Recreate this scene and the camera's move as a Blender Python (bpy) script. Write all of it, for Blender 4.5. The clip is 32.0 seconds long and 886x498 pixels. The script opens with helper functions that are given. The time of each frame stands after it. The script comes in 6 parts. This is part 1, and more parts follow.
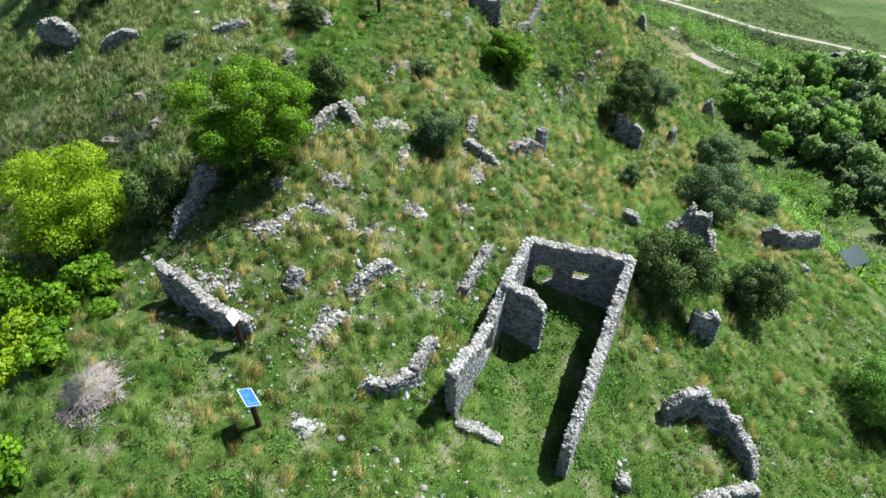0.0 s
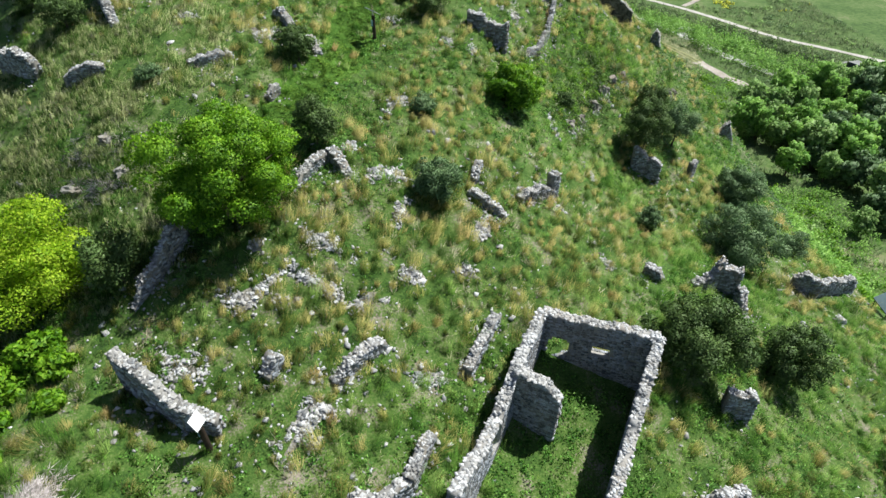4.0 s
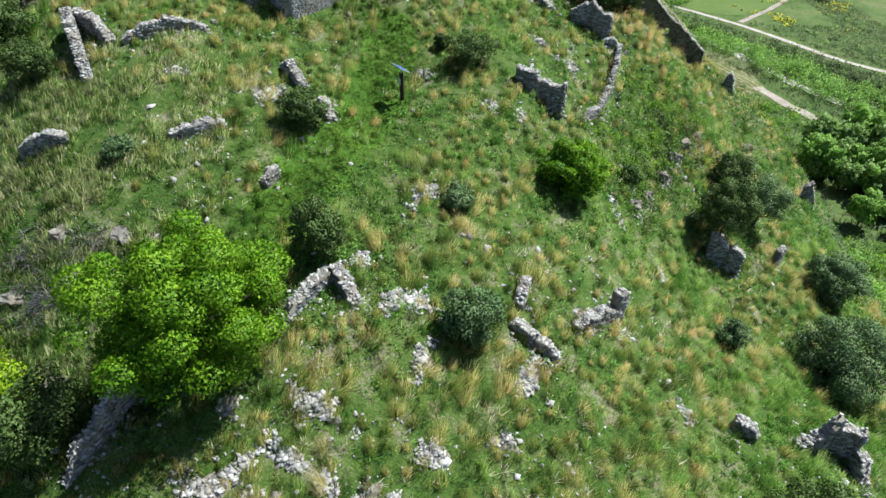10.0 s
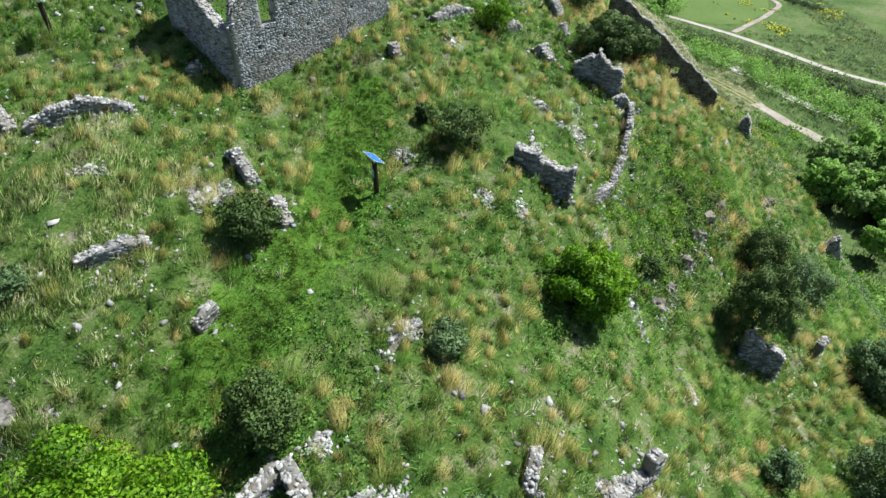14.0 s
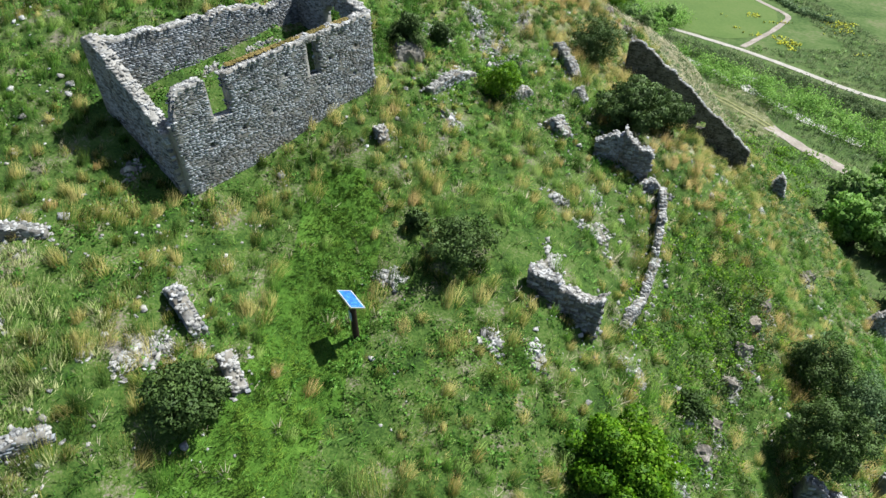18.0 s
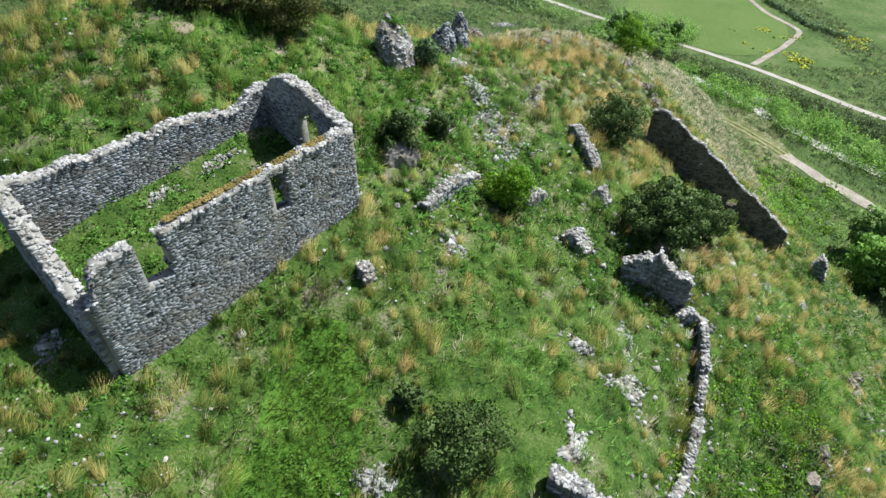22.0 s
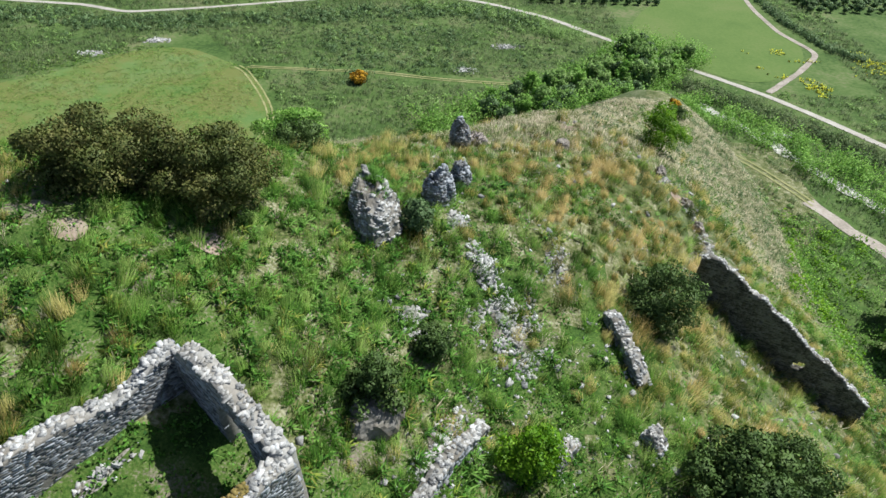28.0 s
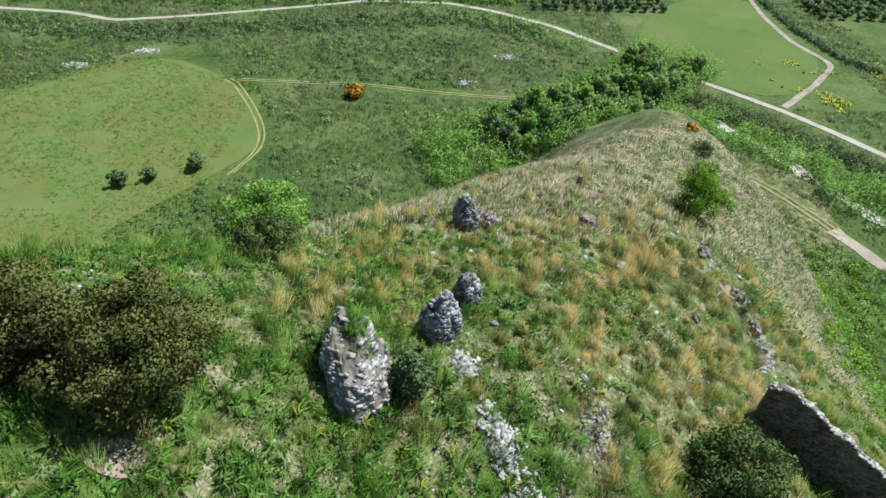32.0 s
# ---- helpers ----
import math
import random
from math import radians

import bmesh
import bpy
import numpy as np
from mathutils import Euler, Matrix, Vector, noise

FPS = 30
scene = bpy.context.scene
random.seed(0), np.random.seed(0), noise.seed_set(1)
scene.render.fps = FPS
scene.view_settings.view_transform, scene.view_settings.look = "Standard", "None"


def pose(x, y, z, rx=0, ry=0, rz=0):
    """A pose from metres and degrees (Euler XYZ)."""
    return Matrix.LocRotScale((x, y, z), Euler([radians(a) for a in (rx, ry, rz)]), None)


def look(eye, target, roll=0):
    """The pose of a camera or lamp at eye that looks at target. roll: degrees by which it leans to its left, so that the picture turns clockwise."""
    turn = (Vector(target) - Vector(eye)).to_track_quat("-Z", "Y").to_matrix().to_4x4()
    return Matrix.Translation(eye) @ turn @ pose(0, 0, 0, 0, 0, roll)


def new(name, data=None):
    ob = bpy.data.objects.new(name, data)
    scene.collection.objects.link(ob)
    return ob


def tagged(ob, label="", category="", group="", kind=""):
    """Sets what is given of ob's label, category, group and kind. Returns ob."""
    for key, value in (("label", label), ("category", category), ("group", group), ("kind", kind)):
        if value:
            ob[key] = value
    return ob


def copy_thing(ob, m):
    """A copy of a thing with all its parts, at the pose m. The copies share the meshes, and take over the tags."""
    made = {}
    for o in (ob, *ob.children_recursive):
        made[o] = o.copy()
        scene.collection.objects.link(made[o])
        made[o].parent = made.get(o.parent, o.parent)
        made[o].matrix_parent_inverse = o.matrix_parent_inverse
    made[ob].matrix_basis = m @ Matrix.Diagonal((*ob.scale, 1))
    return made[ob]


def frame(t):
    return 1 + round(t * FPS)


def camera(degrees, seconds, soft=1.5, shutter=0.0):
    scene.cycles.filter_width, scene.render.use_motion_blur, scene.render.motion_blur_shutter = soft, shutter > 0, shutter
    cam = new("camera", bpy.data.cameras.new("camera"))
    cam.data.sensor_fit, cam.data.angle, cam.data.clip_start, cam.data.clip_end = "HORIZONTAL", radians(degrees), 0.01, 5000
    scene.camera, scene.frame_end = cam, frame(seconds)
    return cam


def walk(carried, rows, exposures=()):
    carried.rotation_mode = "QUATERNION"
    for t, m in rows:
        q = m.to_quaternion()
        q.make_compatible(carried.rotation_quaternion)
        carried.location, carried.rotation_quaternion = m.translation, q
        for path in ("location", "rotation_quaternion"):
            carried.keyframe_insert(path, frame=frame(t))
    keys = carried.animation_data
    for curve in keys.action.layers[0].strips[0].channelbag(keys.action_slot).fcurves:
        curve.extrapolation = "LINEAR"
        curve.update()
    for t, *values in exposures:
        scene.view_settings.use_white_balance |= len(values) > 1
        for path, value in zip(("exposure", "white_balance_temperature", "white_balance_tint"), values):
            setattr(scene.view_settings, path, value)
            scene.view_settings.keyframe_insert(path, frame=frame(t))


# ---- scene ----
cam = camera(75.6, 32.0)
METRES, EYE, TILT, LEAN, TURN = 60.0, 30.0, -39.0, 0.0, 0.0
ROWS = [
    (0.0, 0.0, 0.0, 0.0, 0.0, 0.0, -0.0),
    (0.5, 0.0, 0.0075, 0.0076, 0.0, 0.0, 0.01),
    (1.0, -0.0001, 0.0157, 0.0148, -0.01, -0.02, -0.01),
    (1.5, 0.0, 0.0239, 0.0218, -0.01, -0.04, -0.0),
    (2.0, -0.0, 0.0322, 0.029, 0.01, -0.05, -0.01),
    (2.5, 0.0002, 0.0403, 0.0363, 0.02, -0.07, -0.02),
    (4.5, -0.0002, 0.0736, 0.0681, 0.25, -0.18, -0.32),
    (5.0, -0.0007, 0.0825, 0.0761, 1.04, -0.19, -1.05),
    (5.5, -0.0014, 0.0916, 0.0847, 2.2, -0.28, -2.16),
    (6.0, -0.0018, 0.1005, 0.0928, 2.69, -0.31, -2.57),
    (6.5, -0.0027, 0.11, 0.1008, 2.83, -0.31, -2.7),
    (7.0, -0.0037, 0.1195, 0.109, 2.83, -0.35, -2.74),
    (7.5, -0.0043, 0.1291, 0.1171, 2.85, -0.36, -2.75),
    (8.0, -0.0052, 0.1393, 0.1254, 2.84, -0.35, -2.74),
    (8.5, -0.0062, 0.1506, 0.1349, 2.82, -0.4, -2.74),
    (9.0, -0.0071, 0.1625, 0.1453, 2.82, -0.45, -2.76),
    (9.5, -0.0082, 0.1747, 0.156, 2.82, -0.46, -2.77),
    (10.0, -0.0093, 0.1871, 0.1673, 2.81, -0.5, -2.77),
    (10.5, -0.0102, 0.1995, 0.1787, 2.81, -0.49, -2.77),
    (11.0, -0.011, 0.2119, 0.1908, 2.81, -0.52, -2.75),
    (11.5, -0.0119, 0.2243, 0.2032, 2.8, -0.54, -2.78),
    (12.0, -0.0129, 0.2369, 0.2154, 2.8, -0.54, -2.74),
    (12.5, -0.0136, 0.2492, 0.2277, 2.57, -0.54, -2.55),
    (13.0, -0.0141, 0.2617, 0.2402, 2.18, -0.55, -2.22),
    (13.5, -0.0146, 0.2741, 0.2525, 1.81, -0.53, -1.9),
    (14.0, -0.015, 0.2865, 0.2647, 1.74, -0.51, -1.84),
    (14.5, -0.0156, 0.2989, 0.277, 1.72, -0.52, -1.85),
    (16.5, -0.0175, 0.3465, 0.3256, 1.66, -0.56, -1.88),
    (17.0, -0.0179, 0.358, 0.3376, 1.65, -0.56, -1.9),
    (17.5, -0.0186, 0.369, 0.3499, 1.64, -0.56, -1.9),
    (18.0, -0.0193, 0.3782, 0.3622, 1.62, -0.55, -1.89),
    (18.5, -0.0197, 0.3878, 0.376, 1.65, -0.61, -1.93),
    (19.0, -0.0204, 0.3975, 0.3891, 1.64, -0.56, -1.91),
    (19.5, -0.0207, 0.4072, 0.4024, 1.67, -0.55, -1.91),
    (20.0, -0.0213, 0.4172, 0.4161, 1.66, -0.6, -1.92),
    (20.5, -0.0219, 0.4272, 0.4293, 1.65, -0.57, -1.91),
    (21.0, -0.0224, 0.4375, 0.4424, 1.68, -0.6, -1.94),
    (21.5, -0.023, 0.4483, 0.4549, 1.67, -0.63, -1.93),
    (22.0, -0.0235, 0.4592, 0.4671, 1.68, -0.61, -1.9),
    (22.5, -0.0241, 0.4699, 0.4798, 1.69, -0.63, -1.93),
    (23.0, -0.0244, 0.481, 0.492, 1.7, -0.64, -1.89),
    (23.5, -0.0248, 0.4924, 0.5041, 1.7, -0.64, -1.88),
    (24.0, -0.0254, 0.5032, 0.517, 1.69, -0.66, -1.89),
    (24.5, -0.0261, 0.5138, 0.5306, 1.67, -0.7, -1.92),
    (25.0, -0.0266, 0.5241, 0.544, 1.65, -0.71, -1.92),
    (25.5, -0.0271, 0.5347, 0.5574, 1.64, -0.72, -1.91),
    (27.5, -0.0299, 0.5778, 0.6132, 1.56, -0.8, -1.9),
    (28.0, -0.0301, 0.5885, 0.6269, 1.56, -0.79, -1.89),
    (28.5, -0.0305, 0.5998, 0.6401, 1.54, -0.81, -1.9),
    (29.0, -0.0312, 0.6128, 0.6509, 1.53, -0.82, -1.89),
    (29.5, -0.0325, 0.6258, 0.6615, 1.53, -0.84, -1.88),
    (30.0, -0.0338, 0.6391, 0.6721, 1.53, -0.85, -1.87),
    (30.5, -0.0351, 0.6524, 0.6823, 1.52, -0.87, -1.85),
    (31.0, -0.0361, 0.6656, 0.693, 1.53, -0.89, -1.84),
    (31.5, -0.037, 0.6788, 0.7041, 1.52, -0.91, -1.83),
    (32.0, -0.0377, 0.6917, 0.716, 1.53, -0.93, -1.83),
]
walk(cam, [(t, pose(0, 0, EYE, TILT, LEAN, TURN) @ pose(METRES * x, METRES * y, METRES * z, 90 + pitch, roll, yaw)) for t, x, y, z, yaw, pitch, roll in ROWS], ((0.0, 0.71), (12.0, 0.68), (24.0, 0.56), (32.0, 0.41)))


# ---- sky and sun ----
SUN_TO = Vector((0.6, 0.37, 1.13)).normalized()
world = bpy.data.worlds.new("sky")
scene.world = world
world.use_nodes = True
sky = world.node_tree.nodes.new("ShaderNodeTexSky")
sky.sky_type = "NISHITA"
sky.sun_disc = False
sky.sun_elevation = math.asin(SUN_TO.z)
sky.sun_rotation = math.atan2(SUN_TO.x, SUN_TO.y)
back = world.node_tree.nodes["Background"]
back.inputs["Strength"].default_value = 0.065
world.node_tree.links.new(sky.outputs[0], back.inputs["Color"])
sun = new("sun", bpy.data.lights.new("sun", "SUN"))
sun.data.energy = 5.0
sun.data.angle = radians(0.55)
sun.data.color = (0.975, 0.97, 0.9)
sun.matrix_world = look(SUN_TO * 200, (0, 0, 0))


# ---- materials ----
def material(name, shades, scale=1.0, rough=0.9, bump=0.0, bump_scale=12.0, vary="", spread=0.3, through_light=0.0, fine=9.0, metal=0.0, spec=0.25, tips=0.0, stain=None):
    """A procedural material: a ramp of shades over two sizes of noise, with bump. vary: island or object, for pieces that differ.
    stain: colour, size in metres and share of a blotchy second colour."""
    m = bpy.data.materials.new(name)
    m.use_nodes = True
    n, link = m.node_tree.nodes, m.node_tree.links
    bsdf = n["Principled BSDF"]
    bsdf.inputs["Roughness"].default_value = rough
    bsdf.inputs["Metallic"].default_value = metal
    bsdf.inputs["Specular IOR Level"].default_value = spec
    geo = n.new("ShaderNodeNewGeometry")
    big, small = n.new("ShaderNodeTexNoise"), n.new("ShaderNodeTexNoise")
    for node, s, d in ((big, scale, 4.0), (small, scale * fine, 5.0)):
        node.inputs["Scale"].default_value, node.inputs["Detail"].default_value = s, d
        node.inputs["Roughness"].default_value = 0.6
        link.new(geo.outputs["Position"], node.inputs["Vector"])
    mix = n.new("ShaderNodeMath")
    mix.operation = "MULTIPLY_ADD"
    mix.inputs[1].default_value = 0.55
    link.new(big.outputs["Fac"], mix.inputs[0])
    half = n.new("ShaderNodeMath")
    half.operation = "MULTIPLY"
    half.inputs[1].default_value = 0.45
    link.new(small.outputs["Fac"], half.inputs[0])
    link.new(half.outputs[0], mix.inputs[2])
    value = mix.outputs[0]
    if vary:
        source = geo.outputs["Random Per Island"] if vary == "island" else n.new("ShaderNodeObjectInfo").outputs["Random"]
        shift = n.new("ShaderNodeMath")
        shift.operation = "MULTIPLY_ADD"
        shift.inputs[1].default_value = spread
        link.new(source, shift.inputs[0])
        less = n.new("ShaderNodeMath")
        less.operation = "SUBTRACT"
        less.inputs[1].default_value = spread / 2
        link.new(value, less.inputs[0])
        link.new(less.outputs[0], shift.inputs[2])
        value = shift.outputs[0]
    # Tips take their ripe paler colour; shade is painted in towards the roots.
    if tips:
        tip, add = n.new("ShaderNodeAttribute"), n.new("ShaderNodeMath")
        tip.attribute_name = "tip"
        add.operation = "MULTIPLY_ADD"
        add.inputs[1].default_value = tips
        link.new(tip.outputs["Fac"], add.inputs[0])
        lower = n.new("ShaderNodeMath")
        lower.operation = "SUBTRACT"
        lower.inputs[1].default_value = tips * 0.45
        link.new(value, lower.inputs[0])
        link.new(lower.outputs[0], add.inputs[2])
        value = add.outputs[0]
    ramp = n.new("ShaderNodeValToRGB")
    link.new(value, ramp.inputs["Fac"])
    stops = ramp.color_ramp.elements
    while len(stops) < len(shades):
        stops.new(0.5)
    for k, shade in enumerate(shades):
        stops[k].position = 0.37 + 0.26 * k / max(1, len(shades) - 1)
        stops[k].color = (*shade, 1)
    colour = ramp.outputs["Color"]
    if stain:
        blot, span, blend = n.new("ShaderNodeTexNoise"), n.new("ShaderNodeMapRange"), n.new("ShaderNodeMixRGB")
        blot.inputs["Scale"].default_value, blot.inputs["Detail"].default_value = 1.0 / stain[1], 6.0
        blot.inputs["Roughness"].default_value = 0.65
        link.new(geo.outputs["Position"], blot.inputs["Vector"])
        link.new(blot.outputs["Fac"], span.inputs["Value"])
        span.inputs["From Min"].default_value, span.inputs["From Max"].default_value, span.inputs["To Max"].default_value = 0.46, 0.64, stain[2]
        link.new(span.outputs["Result"], blend.inputs["Fac"])
        link.new(colour, blend.inputs["Color1"])
        blend.inputs["Color2"].default_value = (*stain[0], 1)
        colour = blend.outputs["Color"]
    link.new(colour, bsdf.inputs["Base Color"])
    if bump:
        rough_noise, bumped = n.new("ShaderNodeTexNoise"), n.new("ShaderNodeBump")
        rough_noise.inputs["Scale"].default_value, rough_noise.inputs["Detail"].default_value = bump_scale, 6.0
        link.new(geo.outputs["Position"], rough_noise.inputs["Vector"])
        bumped.inputs["Strength"].default_value, bumped.inputs["Distance"].default_value = min(1.0, bump * 5), bump
        link.new(rough_noise.outputs["Fac"], bumped.inputs["Height"])
        link.new(bumped.outputs["Normal"], bsdf.inputs["Normal"])
    if through_light:
        glow, both = n.new("ShaderNodeBsdfTranslucent"), n.new("ShaderNodeMixShader")
        link.new(colour, glow.inputs["Color"])
        both.inputs["Fac"].default_value = through_light
        link.new(bsdf.outputs[0], both.inputs[1])
        link.new(glow.outputs[0], both.inputs[2])
        link.new(both.outputs[0], n["Material Output"].inputs["Surface"])
    return m


M_GROUND = material("turf", ((0.0161, 0.0412, 0.00724), (0.0404, 0.0909, 0.0145), (0.0808, 0.132, 0.0289), (0.218, 0.19, 0.155)), 0.6, 0.95, 0.15, 3.5, fine=20)
M_CREST = material("stony_crest_soil", ((0.036, 0.0588, 0.0153), (0.08, 0.103, 0.0298), (0.16, 0.167, 0.085), (0.304, 0.304, 0.212)), 0.9, 0.95, 0.12, 5.0, fine=8)
M_SLOPE = material("dry_scree_slope", ((0.0338, 0.0624, 0.0176), (0.0675, 0.0975, 0.0344), (0.116, 0.14, 0.064), (0.225, 0.226, 0.168)), 0.35, 0.95, 0.12, 3.0, fine=9)
M_VALLEY = material("valley_scrub_floor", ((0.03, 0.066, 0.014), (0.055, 0.105, 0.024), (0.085, 0.135, 0.04), (0.14, 0.155, 0.075)), 0.08, 0.95, 0.1, 2.0, fine=12)
M_LAWN = material("short_grass", ((0.0585, 0.147, 0.0137), (0.116, 0.248, 0.0246), (0.213, 0.349, 0.049)), 0.4, 0.85, vary="island", spread=0.3, through_light=0.35)
M_SWARD = material("close_green_sward", ((0.0321, 0.0842, 0.0101), (0.0574, 0.137, 0.0158), (0.0978, 0.2, 0.0288)), 0.6, 0.95, 0.1, 5.0)
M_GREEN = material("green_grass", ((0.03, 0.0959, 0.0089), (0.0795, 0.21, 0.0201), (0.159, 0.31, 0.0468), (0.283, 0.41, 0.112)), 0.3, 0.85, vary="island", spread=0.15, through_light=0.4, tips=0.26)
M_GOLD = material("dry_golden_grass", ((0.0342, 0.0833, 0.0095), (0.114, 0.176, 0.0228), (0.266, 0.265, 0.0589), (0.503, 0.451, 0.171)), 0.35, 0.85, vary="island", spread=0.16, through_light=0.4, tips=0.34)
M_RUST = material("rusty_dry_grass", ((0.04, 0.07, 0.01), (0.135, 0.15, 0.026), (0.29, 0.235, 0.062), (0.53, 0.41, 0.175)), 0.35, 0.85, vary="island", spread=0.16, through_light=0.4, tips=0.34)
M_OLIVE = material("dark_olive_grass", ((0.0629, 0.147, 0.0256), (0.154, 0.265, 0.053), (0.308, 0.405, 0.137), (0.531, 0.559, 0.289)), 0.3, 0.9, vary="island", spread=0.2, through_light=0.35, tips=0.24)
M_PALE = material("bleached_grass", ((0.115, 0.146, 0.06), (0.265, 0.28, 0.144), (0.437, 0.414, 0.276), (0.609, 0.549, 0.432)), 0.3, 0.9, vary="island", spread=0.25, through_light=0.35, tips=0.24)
M_HERB = material("broad_leaved_herbs", ((0.0245, 0.092, 0.0124), (0.0612, 0.192, 0.0207), (0.122, 0.3, 0.0434), (0.212, 0.384, 0.0878)), 0.5, 0.6, vary="island", spread=0.22, through_light=0.35)
M_SQUILL = material("yellowing_squill", ((0.08, 0.17, 0.02), (0.18, 0.28, 0.035), (0.36, 0.38, 0.09)), 0.8, 0.5, vary="island", spread=0.3, through_light=0.3)
M_YELLOW = material("yellow_flowers", ((0.4, 0.44, 0.025), (0.55, 0.58, 0.035)), 1.0, 0.8, vary="island")
M_STONE = material("limestone", ((0.0756, 0.0859, 0.0991), (0.171, 0.172, 0.172), (0.177, 0.202, 0.239), (0.272, 0.288, 0.308), (0.252, 0.285, 0.333), (0.373, 0.402, 0.454)), 1.6, 0.9, 0.04, 24, vary="object", spread=0.34, stain=((0.2, 0.165, 0.12), 2.6, 0.4))
M_STONES = material("limestone_rubble", ((0.0756, 0.0859, 0.0991), (0.171, 0.172, 0.172), (0.177, 0.202, 0.239), (0.272, 0.288, 0.308), (0.252, 0.285, 0.333), (0.373, 0.402, 0.454)), 1.6, 0.9, 0.04, 24, vary="island", spread=0.34, stain=((0.2, 0.165, 0.12), 2.6, 0.4))
M_WHITE = material("bleached_limestone", ((0.137, 0.144, 0.149), (0.284, 0.294, 0.301), (0.399, 0.398, 0.397), (0.525, 0.545, 0.564)), 1.4, 0.92, 0.04, 25, vary="island", spread=0.22, stain=((0.25, 0.22, 0.18), 1.1, 0.35))
M_CAP = material("bleached_cap_stone", ((0.137, 0.144, 0.149), (0.284, 0.294, 0.301), (0.399, 0.398, 0.397), (0.525, 0.545, 0.564)), 1.4, 0.92, 0.04, 25, vary="object", spread=0.22, stain=((0.25, 0.22, 0.18), 1.1, 0.35))
# Brown-grey stone, with the boundary wall's shaded face darkened in its colour.
M_DARKSTONE = material("shade_darkened_stone", ((0.045, 0.045, 0.04), (0.085, 0.08, 0.068), (0.13, 0.125, 0.11), (0.19, 0.185, 0.17)), 1.4, 0.92, 0.04, 22, vary="island", spread=0.26)
M_MORTAR = material("old_mortar", ((0.19, 0.187, 0.178), (0.28, 0.277, 0.268), (0.38, 0.377, 0.368)), 0.9, 0.95, 0.05, 20, stain=((0.2, 0.165, 0.12), 2.2, 0.45))
M_ROCK = material("grey_rock", ((0.1, 0.1, 0.098), (0.19, 0.185, 0.175), (0.3, 0.298, 0.29)), 0.9, 0.92, 0.06, 9, stain=((0.22, 0.18, 0.12), 1.4, 0.45))
M_PALEROCK = material("pale_weathered_rock", ((0.1, 0.095, 0.09), (0.22, 0.2, 0.185), (0.37, 0.345, 0.315)), 1.5, 0.92, 0.1, 7, fine=6, stain=((0.24, 0.2, 0.15), 0.8, 0.5))
M_LICHEN = material("lichen_grass_cap", ((0.09, 0.085, 0.025), (0.18, 0.14, 0.045), (0.27, 0.21, 0.085)), 1.2, 0.95, 0.04, 18)
M_SOIL = material("bare_earth", ((0.195, 0.144, 0.108), (0.285, 0.223, 0.18), (0.36, 0.302, 0.259)), 0.6, 0.95, 0.04, 9)
M_GRIT = material("stony_earth", ((0.05, 0.045, 0.03), (0.13, 0.125, 0.1), (0.25, 0.235, 0.21), (0.4, 0.38, 0.36)), 1.5, 0.95, 0.08, 16)
M_ASH = material("ash_grey_brush", ((0.28, 0.25, 0.24), (0.42, 0.38, 0.37), (0.52, 0.48, 0.47)), 1.2, 0.95, vary="island")
M_BARK = material("bark", ((0.05, 0.04, 0.03), (0.11, 0.09, 0.07)), 3.0, 0.95, 0.03, 20)
M_LEAF = material("oak_leaves", ((0.055, 0.16, 0.006), (0.12, 0.28, 0.012), (0.24, 0.43, 0.03)), 0.45, 0.55, vary="island", spread=0.26, through_light=0.4)
M_LEAF_LIME = material("lime_leaves", ((0.176, 0.333, 0.0144), (0.317, 0.504, 0.0234), (0.475, 0.63, 0.0495)), 0.45, 0.6, vary="island", spread=0.3, through_light=0.5)
M_LEAF_DARK = material("holm_leaves", ((0.0382, 0.0782, 0.0198), (0.0723, 0.132, 0.0342), (0.119, 0.191, 0.054)), 0.8, 0.6, vary="island", spread=0.14, through_light=0.2)
M_LEAF_OLIVE = material("olive_leaves", ((0.06, 0.12, 0.046), (0.11, 0.195, 0.08), (0.18, 0.275, 0.125)), 0.8, 0.6, vary="island", spread=0.14, through_light=0.25)
M_LEAF_BROWN = material("rusty_holm_leaves", ((0.05, 0.078, 0.018), (0.1, 0.125, 0.032), (0.18, 0.18, 0.058)), 0.7, 0.65, vary="island", spread=0.2, through_light=0.2)
M_LEAF_WILLOW = material("willow_leaves", ((0.14, 0.26, 0.075), (0.23, 0.38, 0.115), (0.33, 0.48, 0.18)), 0.3, 0.6, vary="island", spread=0.22, through_light=0.4)
M_LEAF_MID = material("poplar_leaves", ((0.1, 0.245, 0.04), (0.19, 0.38, 0.07), (0.3, 0.5, 0.12)), 0.3, 0.6, vary="island", spread=0.22, through_light=0.4)
M_REED = material("reeds", ((0.063, 0.115, 0.0432), (0.116, 0.175, 0.072), (0.189, 0.235, 0.12)), 0.09, 0.85, vary="island", spread=0.3, through_light=0.3)
M_BROOM = material("orange_broom", ((0.3, 0.17, 0.01), (0.5, 0.28, 0.015)), 0.8, 0.7, vary="island")
M_FIELD = material("mown_meadow", ((0.062, 0.13, 0.026), (0.1, 0.155, 0.036), (0.135, 0.145, 0.045), (0.11, 0.18, 0.055)), 0.1, 0.95, 0.12, 2.0, fine=18, stain=((0.11, 0.19, 0.065), 14.0, 0.6))
M_PASTURE = material("pasture", ((0.07, 0.128, 0.03), (0.092, 0.152, 0.038), (0.115, 0.16, 0.05)), 0.05, 0.95, 0.06, 3.0, fine=24)
M_ROAD = material("pale_gravel_road", ((0.275, 0.26, 0.23), (0.367, 0.352, 0.321), (0.428, 0.413, 0.383)), 0.3, 0.95, 0.02, 10)
